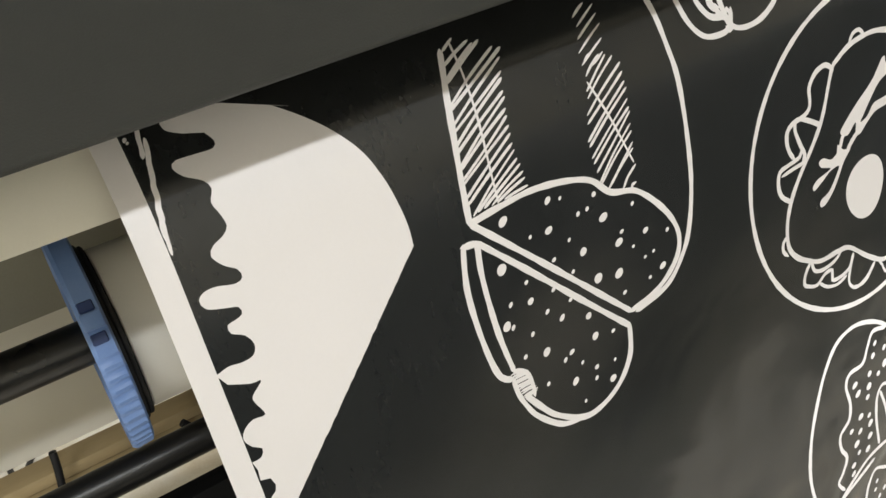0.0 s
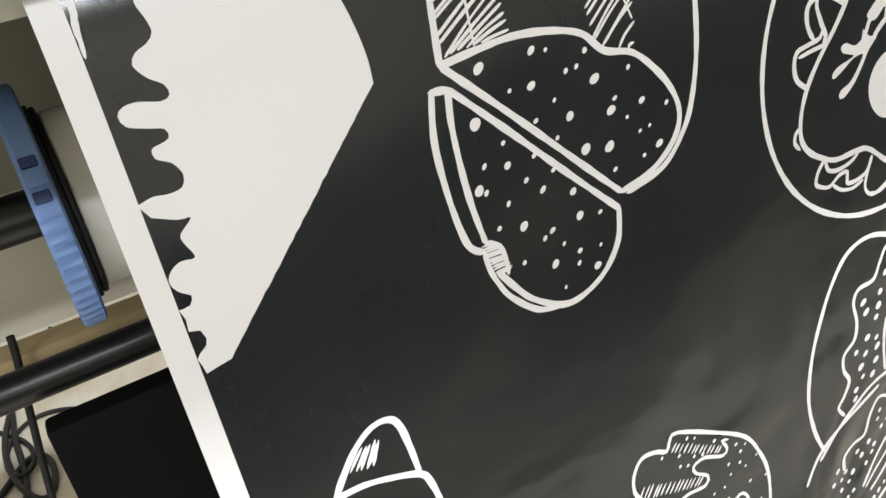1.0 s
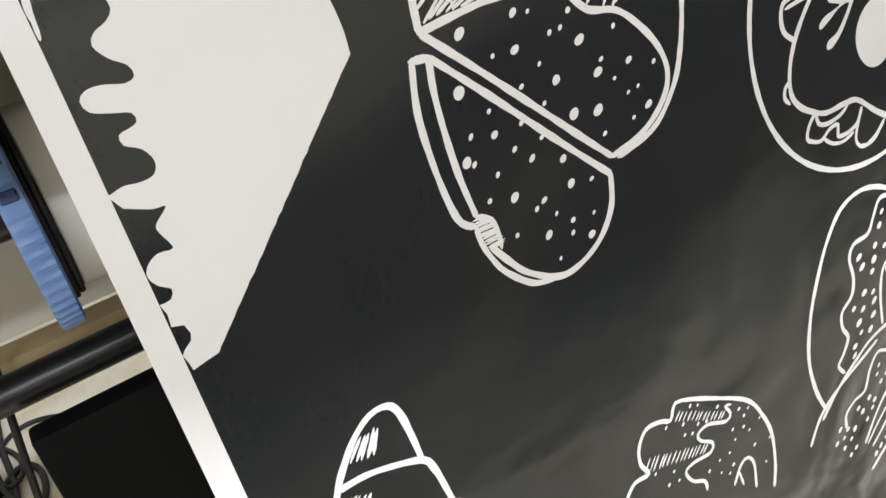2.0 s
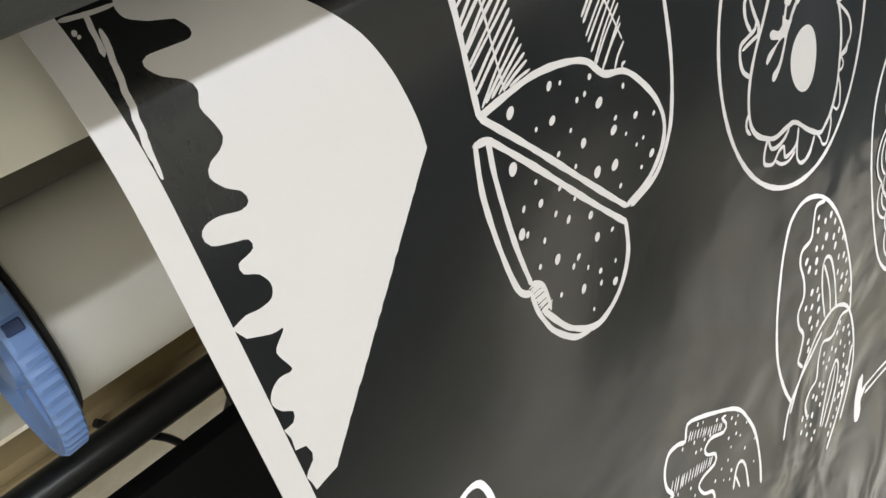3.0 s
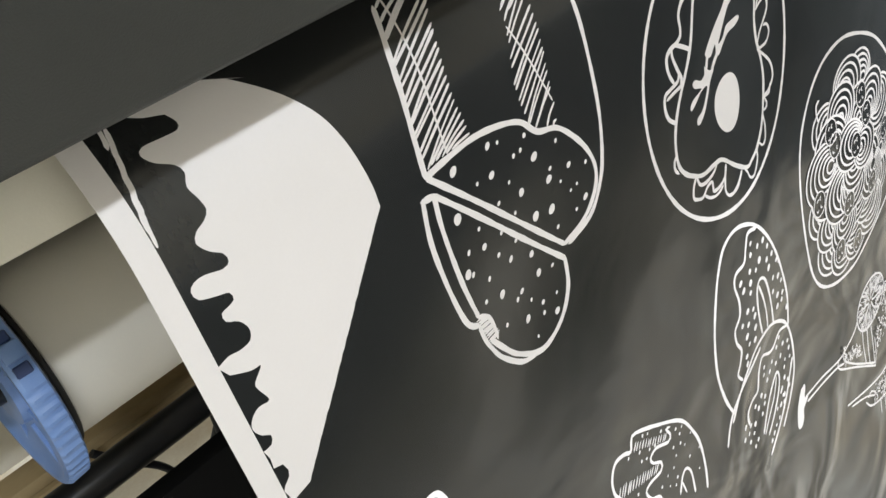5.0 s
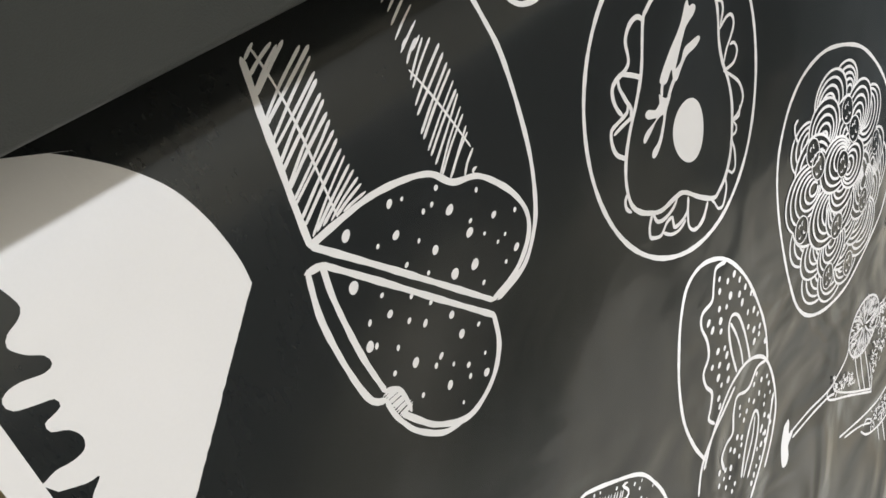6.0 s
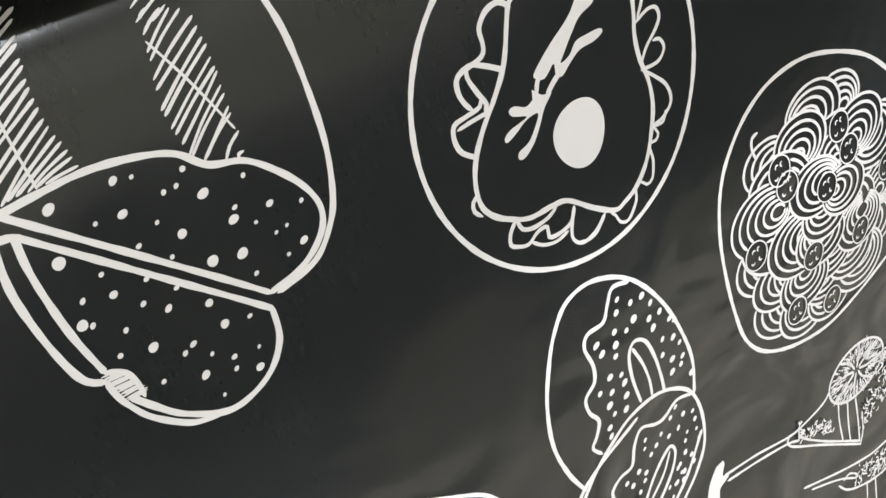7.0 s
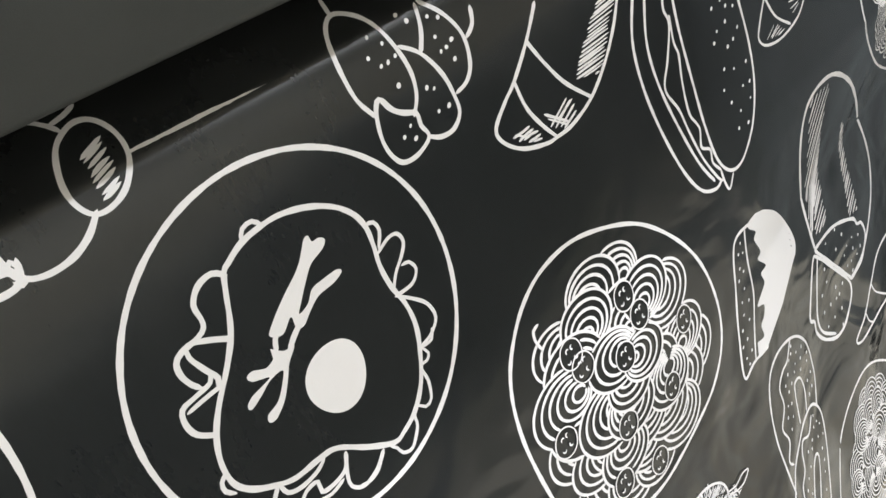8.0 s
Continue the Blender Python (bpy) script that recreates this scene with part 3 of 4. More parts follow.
d.stroke(3.5, [(93.3, 93.9), (90.8, 112.3), (80.3, 126.7), (64.7, 134.3), (48.3, 134.2), (29.1, 121.7), (18, 108.2), (10.4, 96.9)])
d.stroke(3.5, [(0.5, -0.2), (-1.1, 14.8), (-0.6, 34.5), (1.5, 56.1), (5.9, 78.5)])
d.stroke(3.5, [(1.2, -0.2), (-8.7, -1.5)])
d.stroke(3.5, [(-7.9, -1.8), (-11.5, 19.7), (-10.6, 43), (-7.3, 65.2), (-3.1, 77.4), (4.3, 83)])
d.stroke(3.2, [(5.9, 78.5), (13.9, 84.2), (16.5, 93), (16.6, 100.6)])
d.stroke(3.2, [(4.3, 83), (5.3, 92), (8.6, 101.5), (15.6, 114), (31.4, 129.1), (48.3, 134.2)])
d.hatch(1.5, [(2.5, 79.5), (8.7, 97.8), (12.6, 81.7), (19.6, 98.6)], 12)
d.finish()

d = Drawing("egg_plate", 479, 206)
d.stroke(3.6, [(117 * math.cos(k / 20 * math.tau), 114.5 * math.sin(k / 20 * math.tau)) for k in range(20)], True)
d.stroke(3.6, [(-30.7, -66.3), (-25.9, -69.6), (-14, -75.2), (0.7, -77.5), (15.8, -77.2), (33.8, -72.2), (49.7, -63.6), (60.8, -52.5), (65.8, -40.6), (66.2, -26.8), (64.8, -12.2), (66.6, 4.2), (71.4, 21.3), (71.4, 39.1), (64.6, 57.7), (54.7, 74.6), (41.3, 86.6), (27.3, 92.2), (17.8, 93.3), (0.4, 82.9), (-18.7, 68.2), (-31.6, 65.3), (-51.3, 64.4), (-65.9, 58), (-76.7, 50.6), (-83.3, 41.5), (-84.5, 30.4), (-82.4, 19.2), (-77.1, 7.6), (-68.5, -4.2), (-56.9, -16.7), (-46.4, -29.8), (-40.6, -40.7), (-35, -56.1)], True)
d.stroke(2.8, [(-13.6, -76.1), (-9.5, -81.9), (-2.4, -82.8), (2.2, -78)])
d.stroke(2.6, [(66.2, -41.7), (72.2, -40.2), (74.4, -33.1), (69, -23)])
d.stroke(2.6, [(66.9, -20.2), (78.1, -25.1), (85.9, -24.1), (88.2, -16.6), (82.7, -8.9), (74, -1.3), (67.7, 7.4)])
d.stroke(2.6, [(80.6, -3.3), (86.3, -2.4), (89.6, 5), (82.3, 12.1), (66.7, 12.2)])
d.stroke(2.6, [(67.3, 12.5), (77.1, 20.3), (86.7, 30.6), (88.5, 42.7), (79.5, 50.4), (68.5, 52.8)])
d.stroke(2.2, [(81.6, 47.4), (77.9, 53.8), (67.1, 53.4)])
d.stroke(2.4, [(67.9, 53.9), (71.2, 59.9), (67.6, 63.6), (62.2, 63.3), (60.6, 66.6), (61.5, 75.8), (57.4, 87.7), (50.9, 89.6), (45.8, 85), (40.1, 88.7), (38.2, 96.2), (27.7, 105.6), (19.8, 103.3), (17.4, 97.4), (14, 93.7)])
d.stroke(3.4, [(-30.4, -64.6), (-37.6, -69.6), (-47.5, -67.7), (-54.5, -60.1), (-54.4, -51.2), (-55.6, -46.2), (-60.9, -43.3), (-72.6, -41.6), (-78, -37.8), (-78.8, -30.2), (-76.2, -22.9), (-72.6, -18.1)])
d.stroke(3.2, [(-44.9, -31.8), (-56.6, -38.7), (-67.8, -43.1), (-70.4, -37), (-65.9, -25.3), (-62, -17.2), (-64.8, -11.7)])
d.stroke(3.2, [(-64.3, -23.2), (-67.1, -17.7), (-78.4, -16), (-87.4, -14.3), (-89.8, -6.2), (-87.2, 2.6), (-78.2, 9.9)])
d.stroke(2.6, [(-63.9, -12.3), (-75.3, -11.8), (-85.6, -10.8)])
d.stroke(3, [(-84, 32), (-89, 35), (-89.8, 40.9), (-85.5, 45.9)])
d.stroke(2.8, [(-62.9, 60.6), (-69.1, 67.1), (-71, 73.9), (-66.9, 77.4), (-57.9, 80.4), (-48.5, 75.9), (-40.4, 76.4), (-41, 83.8), (-32.4, 85.5), (-21.4, 83.1), (-15.9, 74.2)])
d.stroke(2.6, [(-54.8, 80.4), (-47.1, 86.5), (-36, 89.5), (-25.3, 87.5)])
d.stroke(2.8, [(-61.7, 60.1), (-59.4, 68.4), (-50.5, 71.8), (-37.6, 70.9), (-29.5, 67.2)])
d.stroke(2.8, [(-15.4, 74.5), (-21.2, 86), (-22.6, 95), (-15.7, 101.2), (-4.9, 99.9), (2.3, 96.1), (8.2, 91.3)])
d.stroke(2.4, [(-17.5, 99.4), (-9.9, 101.7), (-1.4, 99.9), (3.9, 94.9)])
d.outline([(18.8, -52.4), (22.4, -56.6), (25.9, -57.3), (26.9, -52.6), (31.9, -52.3), (35.6, -49.4), (32, -45.1), (20.4, -41), (12.5, -34), (3.2, -24.2), (-1, -19), (7, -21), (13.8, -27.3), (23.6, -28.3), (35.2, -28.1), (37.4, -25), (29.4, -22), (16.3, -21.1), (7.1, -16.5), (-1.8, -10.8), (-6.6, -13.4), (-6.8, -20.8), (-16.2, -14.8), (-24.1, -19), (-17.9, -25.4), (-5, -34.3), (7.1, -41.4), (13.8, -46.5)], True)
d.fill()
d.outline([(-27.3, -12.3), (-20.3, -6), (-12.8, -4.8), (-20.8, 2.5), (-26.5, 10.6), (-34.3, 19.9), (-44.1, 26), (-48.7, 24.7), (-47.3, 20.5), (-38.2, 17.6), (-30.2, 9.7), (-26.6, 3.4), (-36.1, 3.7), (-45.5, 8.2), (-54.2, 11.3), (-55.4, 8.1), (-50.4, 4.8), (-41.1, 3.3), (-35.7, 1.7), (-46, -2.5), (-47.8, -6.7), (-43.3, -8), (-34.7, -4.1), (-28.5, -6.1)], True)
d.fill()
d.stroke(3.6, [(-15.3, -20.4), (-21.8, -15.3), (-24.5, -8.3)])
d.stroke(4.2, [(-2.1, -14.6), (-10.7, -9.3), (-17, -4.1)])
d.disc(3.4, 29.9, 22.8)
d.finish()

d = Drawing("noodle_plate", 716, 407)
d.stroke(3.6, [(-115.9, -71.9), (-102.5, -95.9), (-77.1, -120.8), (-45.6, -135.4), (-4.6, -137.2), (46.3, -121.1), (83.9, -97.9), (121.7, -57.8), (143.8, -15.7), (150.5, 30.2), (138.5, 67.4), (110.5, 91.7), (66.6, 108.4), (10.3, 121.6), (-38.1, 116.6), (-82.1, 99.8), (-106.4, 74.3), (-117, 37.6), (-122.8, -9), (-122.4, -43.1)], True)
d.noodles([(-22.8, -105.6), (2.1, -110.3), (35.1, -105.6), (58.6, -90.5), (87.9, -62.9), (113.2, -25.7), (128, 14.2), (123.2, 41.2), (113.9, 69.5), (93.3, 91), (63.6, 99.2), (35.9, 104.7), (-16, 109), (-59.8, 98.1), (-81.4, 73.6), (-97.8, 39.1), (-105.4, 6), (-108.2, -22.4), (-102, -52.4), (-98.6, -72.3), (-79.3, -82.6), (-62.7, -97.5), (-41.8, -104.8)], [(24.7, -65.6), (35.5, -40.9), (91.6, 1.4), (-50.3, -59.1), (-43.2, -42.2), (3.2, -20.1), (49.5, 45.3), (-18.2, 36.1), (-86.2, 0.5), (7.2, 96.4), (-42.5, 79.7)], 1.0)
d.stroke(2.8, [(-74.8, -80.1), (-78.2, -90.1), (-76.8, -98.5), (-70.7, -100.5)])
d.finish()

d = Drawing("doughnut", 415, 496)
d.stroke(3.4, [(0, 0.1), (-10.8, -24.4), (-17.6, -55.9), (-14.8, -89.4), (-5.7, -117.6), (5.5, -139.3), (21.5, -155.8), (44.2, -159.6), (69.9, -149.9), (89.4, -132.8), (108.3, -104.1), (122.4, -69.1), (129.4, -36.9), (126.1, -7)])
d.stroke(3.2, [(78.3, -141.6), (62.9, -145.1), (54.8, -135.4), (47.6, -125), (32.1, -124), (26.7, -115.1), (30.5, -98.1), (28.4, -84.5), (17.9, -75.9), (18.5, -62.7), (25.2, -50.3), (20, -37.9), (14.8, -30.7), (21.9, -20.3)])
d.stroke(3.2, [(68.3, -38.4), (63.7, -64.6), (64.4, -85), (71.8, -93.2), (83, -86.3), (90.1, -65.8), (93.5, -44.4), (94.3, -31.5)])
d.stroke(2.7, [(68.9, -88.4), (76.4, -69.5), (80.5, -50.6), (80.8, -36.4)])
d.dots(6.5, [(64.4, -134.4), (75.8, -125.1), (87.6, -124.2), (94.6, -114), (102.2, -101.7), (61, -125.2), (75.7, -111.2), (90.5, -102.3), (111.1, -89.6), (55.5, -112.1), (66.7, -106.5), (93.1, -92.4), (37.1, -111.4), (54.1, -101.5), (40.4, -102.1), (52, -92.7), (100.6, -76.8), (112.1, -71.5), (118.2, -62.6), (98.2, -63.2), (107.9, -53), (119.4, -48.7), (116.4, -42.3), (106, -41.6), (43, -79.4), (53.8, -74.6), (55.6, -66.1), (31.1, -72), (42.1, -66), (55.3, -54), (37.7, -56.3), (40.8, -46.1), (52.5, -42.4), (33.9, -37.3), (33.7, -29.1), (115.6, -85.6), (126.5, -27.4)])
d.finish()

d = Drawing("doughnut", 411, 504)
d.stroke(3.4, [(0.3, -0.8), (19, -18.5), (39.5, -31.8), (58.6, -40.5), (86.2, -41.7), (108.9, -33.2), (127, -16.8), (134.6, 10.1), (131.2, 39.8), (116.1, 60.1), (99.2, 72.8), (89.9, 78.6)])
d.stroke(3.2, [(126.7, -15.7), (109.8, -20.8), (93.8, -14.6), (83.2, -15.4), (67.5, -22.4), (57.5, -12.2), (50.9, 3.8), (37.8, 5.5), (27.1, 12.3), (27.2, 24.9)])
d.stroke(3.2, [(49.6, 54), (65.4, 34.9), (80.5, 22), (93.6, 15.8), (98, 24.3), (91, 38.2), (76.2, 51.9), (58.9, 63.1)])
d.stroke(2.5, [(92, 20.2), (80.5, 35.5), (64.2, 47.4), (52.7, 57.1)])
d.stroke(3.4, [(-14.9, 14.5), (-0.8, -6.4), (22.1, -19.9), (65.5, -34.6)])
d.stroke(3.4, [(130.7, 25.8), (107.7, 53.3), (82.2, 71.3), (55.8, 85.1)])
d.dots(5.2, [(107.1, -15.6), (114.1, -3.6), (124.8, 0.8), (99.7, -9.6), (125.8, 9.8), (106.3, 5.5), (114.9, 16), (125.5, 19.9), (86.7, -2.4), (94.5, 5.6), (111.1, 22.6), (126.5, 29.7), (69.3, -9.1), (79.6, 3.9), (67, -1.8), (72.3, 8.1), (108.6, 33), (114.7, 39.9), (115.9, 48), (56.5, 14), (63.5, 20.4), (60.5, 26.3), (97.2, 41.4), (99.9, 48.1), (106.8, 53.7), (100.2, 56.1), (42.4, 15.6), (47.8, 22), (53.4, 33.1), (90.9, 53.8)])
d.dots(5.2, [(19.4, 21.5), (28.5, 26.8), (37.1, 31.8), (23.6, 32.2), (32.3, 38.6), (37.6, 50.5), (14.8, 32.3), (23.6, 42.1), (30.8, 53.4), (83.8, 52.1), (92.9, 53.6), (103.1, 49.2), (85, 63.6), (76.2, 65.7), (69.2, 69.6), (62.3, 73.5), (100.1, 39.7)])
d.finish()

d = Drawing("cocktail_glass", 557, 591)
d.stroke(2.5, [(0.2, 0.2), (41.5, 7.6), (90.3, 19.5), (115.2, 19.9), (141.4, 17.3), (153.2, 11.4)])
d.stroke(2.5, [(2.8, 7.9), (42.6, 15.4), (83.1, 24.8), (100.5, 32.7)])
d.stroke(2.5, [(87.5, 18.8), (87.2, 30), (134, 62.3), (191.2, 102.7)])
d.stroke(2.5, [(103.6, 18.6), (103.3, 30.5), (135, 58.5), (188.7, 96.8)])
d.stroke(2.3, [(164.7, 26.3), (162.1, 50), (163.7, 77.8)])
d.stroke(2.3, [(178.1, 37.8), (175.7, 63.6), (175.3, 87.4)])
d.stroke(2.3, [(190.9, 44.5), (191.2, 71.2), (189.6, 98.2)])
d.stroke(2.3, [(198.9, 66.7), (196.9, 88.9), (190.6, 101.4)])
d.outline([(1.6, -15.8), (2.6, -11.4), (-1.9, -1.5), (5.4, 2.8), (-1.3, 6.2), (-8.3, 9.2), (-11.9, 19.2), (-19.9, 23.6), (-27, 17.8), (-20.3, -1.3), (-7.6, -14.9)], True)
d.fill()
d.citrus(197.3, 14.5, 29)
d.stroke(1.8, [(241.4, 15.9), (255.5, 19.4), (269.8, 16.9), (281.4, 20.6), (268.1, 26.9), (252.9, 24.8), (241.8, 20.7)])
d.leaves([(250.4, 24.5), (245.9, 28.4), (244.5, 42.5), (246.3, 55.6), (235.8, 54.7), (236.2, 70.7), (223.7, 68.2), (204.6, 63.6), (199.3, 78.9), (235.1, 23.7), (237.1, 30.5), (229, 41.4), (227.4, 55.5), (210.7, 57), (246.6, 21.5), (240.4, 45.3), (205.4, 72.3)], 16)
d.leaves([(100.6, 18.4), (115.3, 30.2), (123.6, 35.4), (132.1, 40.7), (139.5, 44.2), (144.5, 50.2), (104.9, 28.3)], 10)
d.finish()

d = Drawing("cocktail_glass", 655, 680)
d.stroke(2.5, [(-0.8, 0.5), (48.9, 19.1), (103, 36.1), (138.7, 39.7), (174.8, 44.3)])
d.stroke(2.2, [(9.9, 10.3), (51.7, 29.3), (77.2, 46.2)])
d.stroke(2.5, [(49.6, 35.9), (60.7, 49.2), (79.2, 59.4), (108.8, 69.3), (148.4, 73.7), (174.2, 73), (191.7, 70.9)])
d.stroke(2.2, [(58, 35.4), (68.1, 34), (80.2, 43)])
d.stroke(2.2, [(94.3, 63.4), (90.8, 83.2)])
d.stroke(2.2, [(108.8, 69.3), (105.3, 96.4)])
d.leaves([(102.2, 46.6), (114.8, 50.4), (128, 53.2), (138.6, 52.5), (150.2, 53.3), (161.2, 51.9), (91.7, 47.9), (104.3, 57.2), (120.7, 59.4), (133.2, 61.3), (147.3, 62.9), (161, 62.2), (80, 46.2), (111.3, 61.1), (126.6, 65.8), (140.8, 64), (170.8, 57)], 22)
d.finish()

d = Drawing("burger", 333, 28)
d.stroke(3.4, [(-0.2, 0.3), (-7.9, 16.7), (-9.5, 34.4), (-5.4, 50.6), (4.5, 61.3), (18.1, 63.8), (25.5, 61.2), (29, 52.1)])
d.stroke(3.4, [(9.5, 4.9), (3.8, 22.3), (4.2, 39.4), (11.4, 51.7), (22.6, 55.3), (25.2, 58.9)])
d.stroke(3.4, [(26.2, 12.8), (23.3, 27.9), (22.1, 45.9), (26.2, 59.9), (35.9, 64.9), (50.2, 64.3), (62.9, 58.7), (72.7, 50)])
d.stroke(3.4, [(23.4, 8.7), (20.6, 16.3), (20.3, 22), (19.8, 27), (18.9, 31)])
d.stroke(2.4, [(24.7, 12), (22.2, 18.3), (21.7, 23.3)])
d.stroke(3.0, [(16.5, 31.9), (22.4, 31.9), (22.3, 37.5), (17, 41.2), (13.8, 37.9)], True)
d.stroke(4.6, [(15, 41.6), (14.4, 45.5), (16.8, 48.4), (19.4, 49)])
d.stroke(4.6, [(17.8, 49.5), (19.8, 53.4), (23.4, 54.4), (24.9, 58.2), (27.6, 61.2)])
d.stroke(2.6, [(21.9, 55), (26.3, 51.4), (27.3, 55)])
d.stroke(2.6, [(22.9, 60.9), (25.1, 63.7), (28.6, 61.6)])
d.stroke(3.0, [(56.5, -6.4), (69.3, -7), (78.2, 0.6), (81.8, 6.7)])
d.stroke(3.0, [(78.8, 1), (88, -1.1), (95.5, -4.3)])
d.stroke(3.0, [(74.9, 13), (88.3, 5.1), (98.3, 7.8), (103.7, 18.9), (102.5, 32.6), (93.1, 45.3), (81.5, 51.3), (71, 50.8), (65.6, 41.3), (66.8, 28.3)], True)
d.outline([(102, 32.3), (150.5, 32.8), (194.1, 32), (152.6, 30.1), (102.7, 30.5)], False)
d.fill()
d.hatch(2.5, [(81.2, 23.6), (79.5, 47.2), (96.3, 17.3), (90.9, 43.5)], 8)
d.finish()

d = Drawing("plaited_loaf", 591, 26)
d.stroke(3.2, [(0.1, 0.6), (-2.3, 14.8)])
d.stroke(3.2, [(-9.4, 81.4), (-18.1, 65.8), (-18.7, 43.9), (-12.8, 23.4), (-1.5, 13.9), (11.9, 20.2), (20.5, 32.5), (25.6, 50.7), (27.9, 68.8), (25.4, 83.1), (18.4, 93.3)])
d.stroke(3.2, [(-9.4, 81.4), (-5.2, 73.3), (-0.5, 74.3), (5.6, 84.3), (19.3, 91.7)])
d.stroke(3.2, [(-7.5, 77.7), (-11, 93.8), (-9.2, 107.1), (-2.4, 116.5), (9.7, 117.6), (21.9, 112.8), (24.1, 108.5), (20.8, 101.4), (20.5, 92.4), (10.5, 88.2), (1.1, 80), (-2.2, 73.5)], True)
d.stroke(3.2, [(27.9, 49.9), (40.4, 59.7), (51.1, 78.5), (54.8, 96.1), (54.1, 107.7), (45, 115.2), (33.2, 115.3), (23.3, 110.2)])
d.stroke(3.2, [(41.5, 59.4), (49.8, 46.4), (55.7, 30.3)])
d.stroke(3.2, [(58.8, 29.5), (71.2, 44), (78.6, 62), (76.5, 81.3), (68.5, 91.2), (57.2, 94.6)])
d.stroke(3.2, [(80.8, 65.1), (89.9, 58.9), (94.6, 48)])
d.dots(4, [(10.2, 36.2), (17.8, 43.5), (22.1, 53.9), (3.2, 47.9), (9.1, 55.7), (15.1, 55.5), (15.2, 71.3), (38, 31.7), (43, 37.9), (59, 41.3), (66.4, 44.8), (57, 55.1), (68.5, 61.4), (62.1, 64.3), (56.7, 65.2), (65.3, 73.8), (35.4, 81.5), (40.8, 84.3), (38.3, 99.3), (47.8, 99.3), (12.8, 98), (5.4, 102.6), (13.6, 107.1)])
d.finish()

d = Drawing("croissant", 742, 92)
d.stroke(3.2, [(-0.7, 0), (-19.5, 21.9), (-42.1, 42.9), (-56, 52.3), (-71.6, 66.1), (-68.2, 78), (-52.7, 89.9), (-29.7, 96.9), (-17.2, 97.4), (2.9, 95.9), (30, 86.2), (55, 67.6), (74.2, 46.2), (87.3, 25)])
d.stroke(3.2, [(-19.5, 21.9), (-8.5, 42.5), (6.6, 64.5), (30, 86.2)])
d.stroke(3.2, [(-42.1, 42.9), (-38.3, 64.4), (-28.4, 82.7), (-17.2, 97.4)])
d.hatch(1.8, [(65, 18.4), (16.3, 65.6), (84.6, 24.1), (46.7, 74)], 22, .2)
d.stroke(1.9, [(-20.4, 87.5), (2.9, 75.3)])
d.stroke(1.9, [(-16.2, 90.5), (6, 78.1)])
d.stroke(1.9, [(-10.3, 92.1), (9.1, 82.8)])
d.stroke(1.9, [(-7.3, 94.8), (9.4, 88.2)])
d.stroke(1.9, [(-10.9, 85.8), (8.6, 78.2)])
d.stroke(2.2, [(-23.3, 76.6), (-0.7, 92.6)])
d.stroke(1.6, [(-20.9, 81.3), (-3, 93.9)])
d.stroke(2.0, [(-58.7, 78.6), (-48.9, 78.5), (-41.2, 77.7)])
d.stroke(2.0, [(-54.3, 83.2), (-46.1, 81.5), (-38.4, 81.1)])
d.stroke(2.0, [(-49.5, 84.3), (-41.8, 83.5), (-34.6, 84.5)])
d.stroke(2.0, [(-45.7, 87.9), (-39.4, 88), (-33.1, 87.7)])
d.stroke(2.0, [(-41.2, 89.6), (-32.9, 91.1)])
d.stroke(1.6, [(-56.2, 77.4), (-44.6, 84.7)])
d.finish()

d = Drawing("long_sandwich", 847, 122)
d.stroke(3.2, [(-0.1, 0.4), (-13.2, 36.6), (-12.5, 76.9), (-1.2, 123.9), (16.2, 168.5), (35.3, 195.8), (57.1, 205.3), (68.7, 201.3)])
d.stroke(3.0, [(13.6, 5), (3.7, 43.1), (6.8, 80.1), (20.1, 123.7), (38.7, 169.2), (57, 197.3)])
d.stroke(3.2, [(47.3, 16.6), (47.8, 50.2), (52.1, 94.7), (57.8, 141.9), (67.5, 180.7), (86, 200.9), (109.5, 200.4), (134.4, 176.4), (148.6, 141.4), (149.8, 101), (141.4, 52.6)])
d.stroke(2.7, [(35.2, 14.8), (32.9, 26.5), (36.3, 40.6), (25.2, 67.1), (14.3, 88.7), (26.8, 113.2), (34.8, 139.1), (47, 170.6), (63.1, 196.9), (69.9, 203.5)])
d.stroke(2.7, [(38.5, 33.7), (37.8, 56.7), (41, 68.4), (38.7, 88.9), (38.3, 110.4), (40.6, 125.3), (49.6, 140.8), (47.3, 158.2), (59, 166.3), (59.3, 179.5), (69.7, 192)])
d.stroke(2.7, [(69.4, 193), (73.6, 209.3), (79.3, 216.8), (88.8, 205.1)])
d.dots(4, [(98.6, 49.8), (113.4, 47), (120.2, 54.9), (131.7, 59), (115.9, 67.7), (100.8, 71.3), (133.9, 79.5), (124.3, 87.2), (93.9, 79.7), (113.8, 90.4), (139.7, 114.5), (102.1, 107.1), (117.7, 112.9), (140.9, 134.7), (128.2, 134), (96.2, 125.1), (138, 150.3), (104.9, 140.8), (117.9, 154.5), (127.6, 171), (109.9, 169)])
d.finish()

d = Drawing("small_croissant", 1038, 189)
d.stroke(2.7, [(-0.8, -0.3), (-17.9, 25.4), (-22.3, 38.4), (-8, 49.2), (23.8, 52.8), (59, 44.9), (78.7, 27.8)])
d.stroke(2.7, [(-2.9, 4.8), (13.6, 28.3), (41.9, 46.4)])
d.hatch(1.4, [(38.6, 19.5), (48, 37.8), (62.7, 25.1), (63.3, 32.5)], 4)
d.hatch(1.4, [(-6.6, 44.4), (12.9, 47.6), (11, 35), (29.1, 45.8)], 5)
d.finish()

d = Drawing("noodle_bowl", 1249, 266)
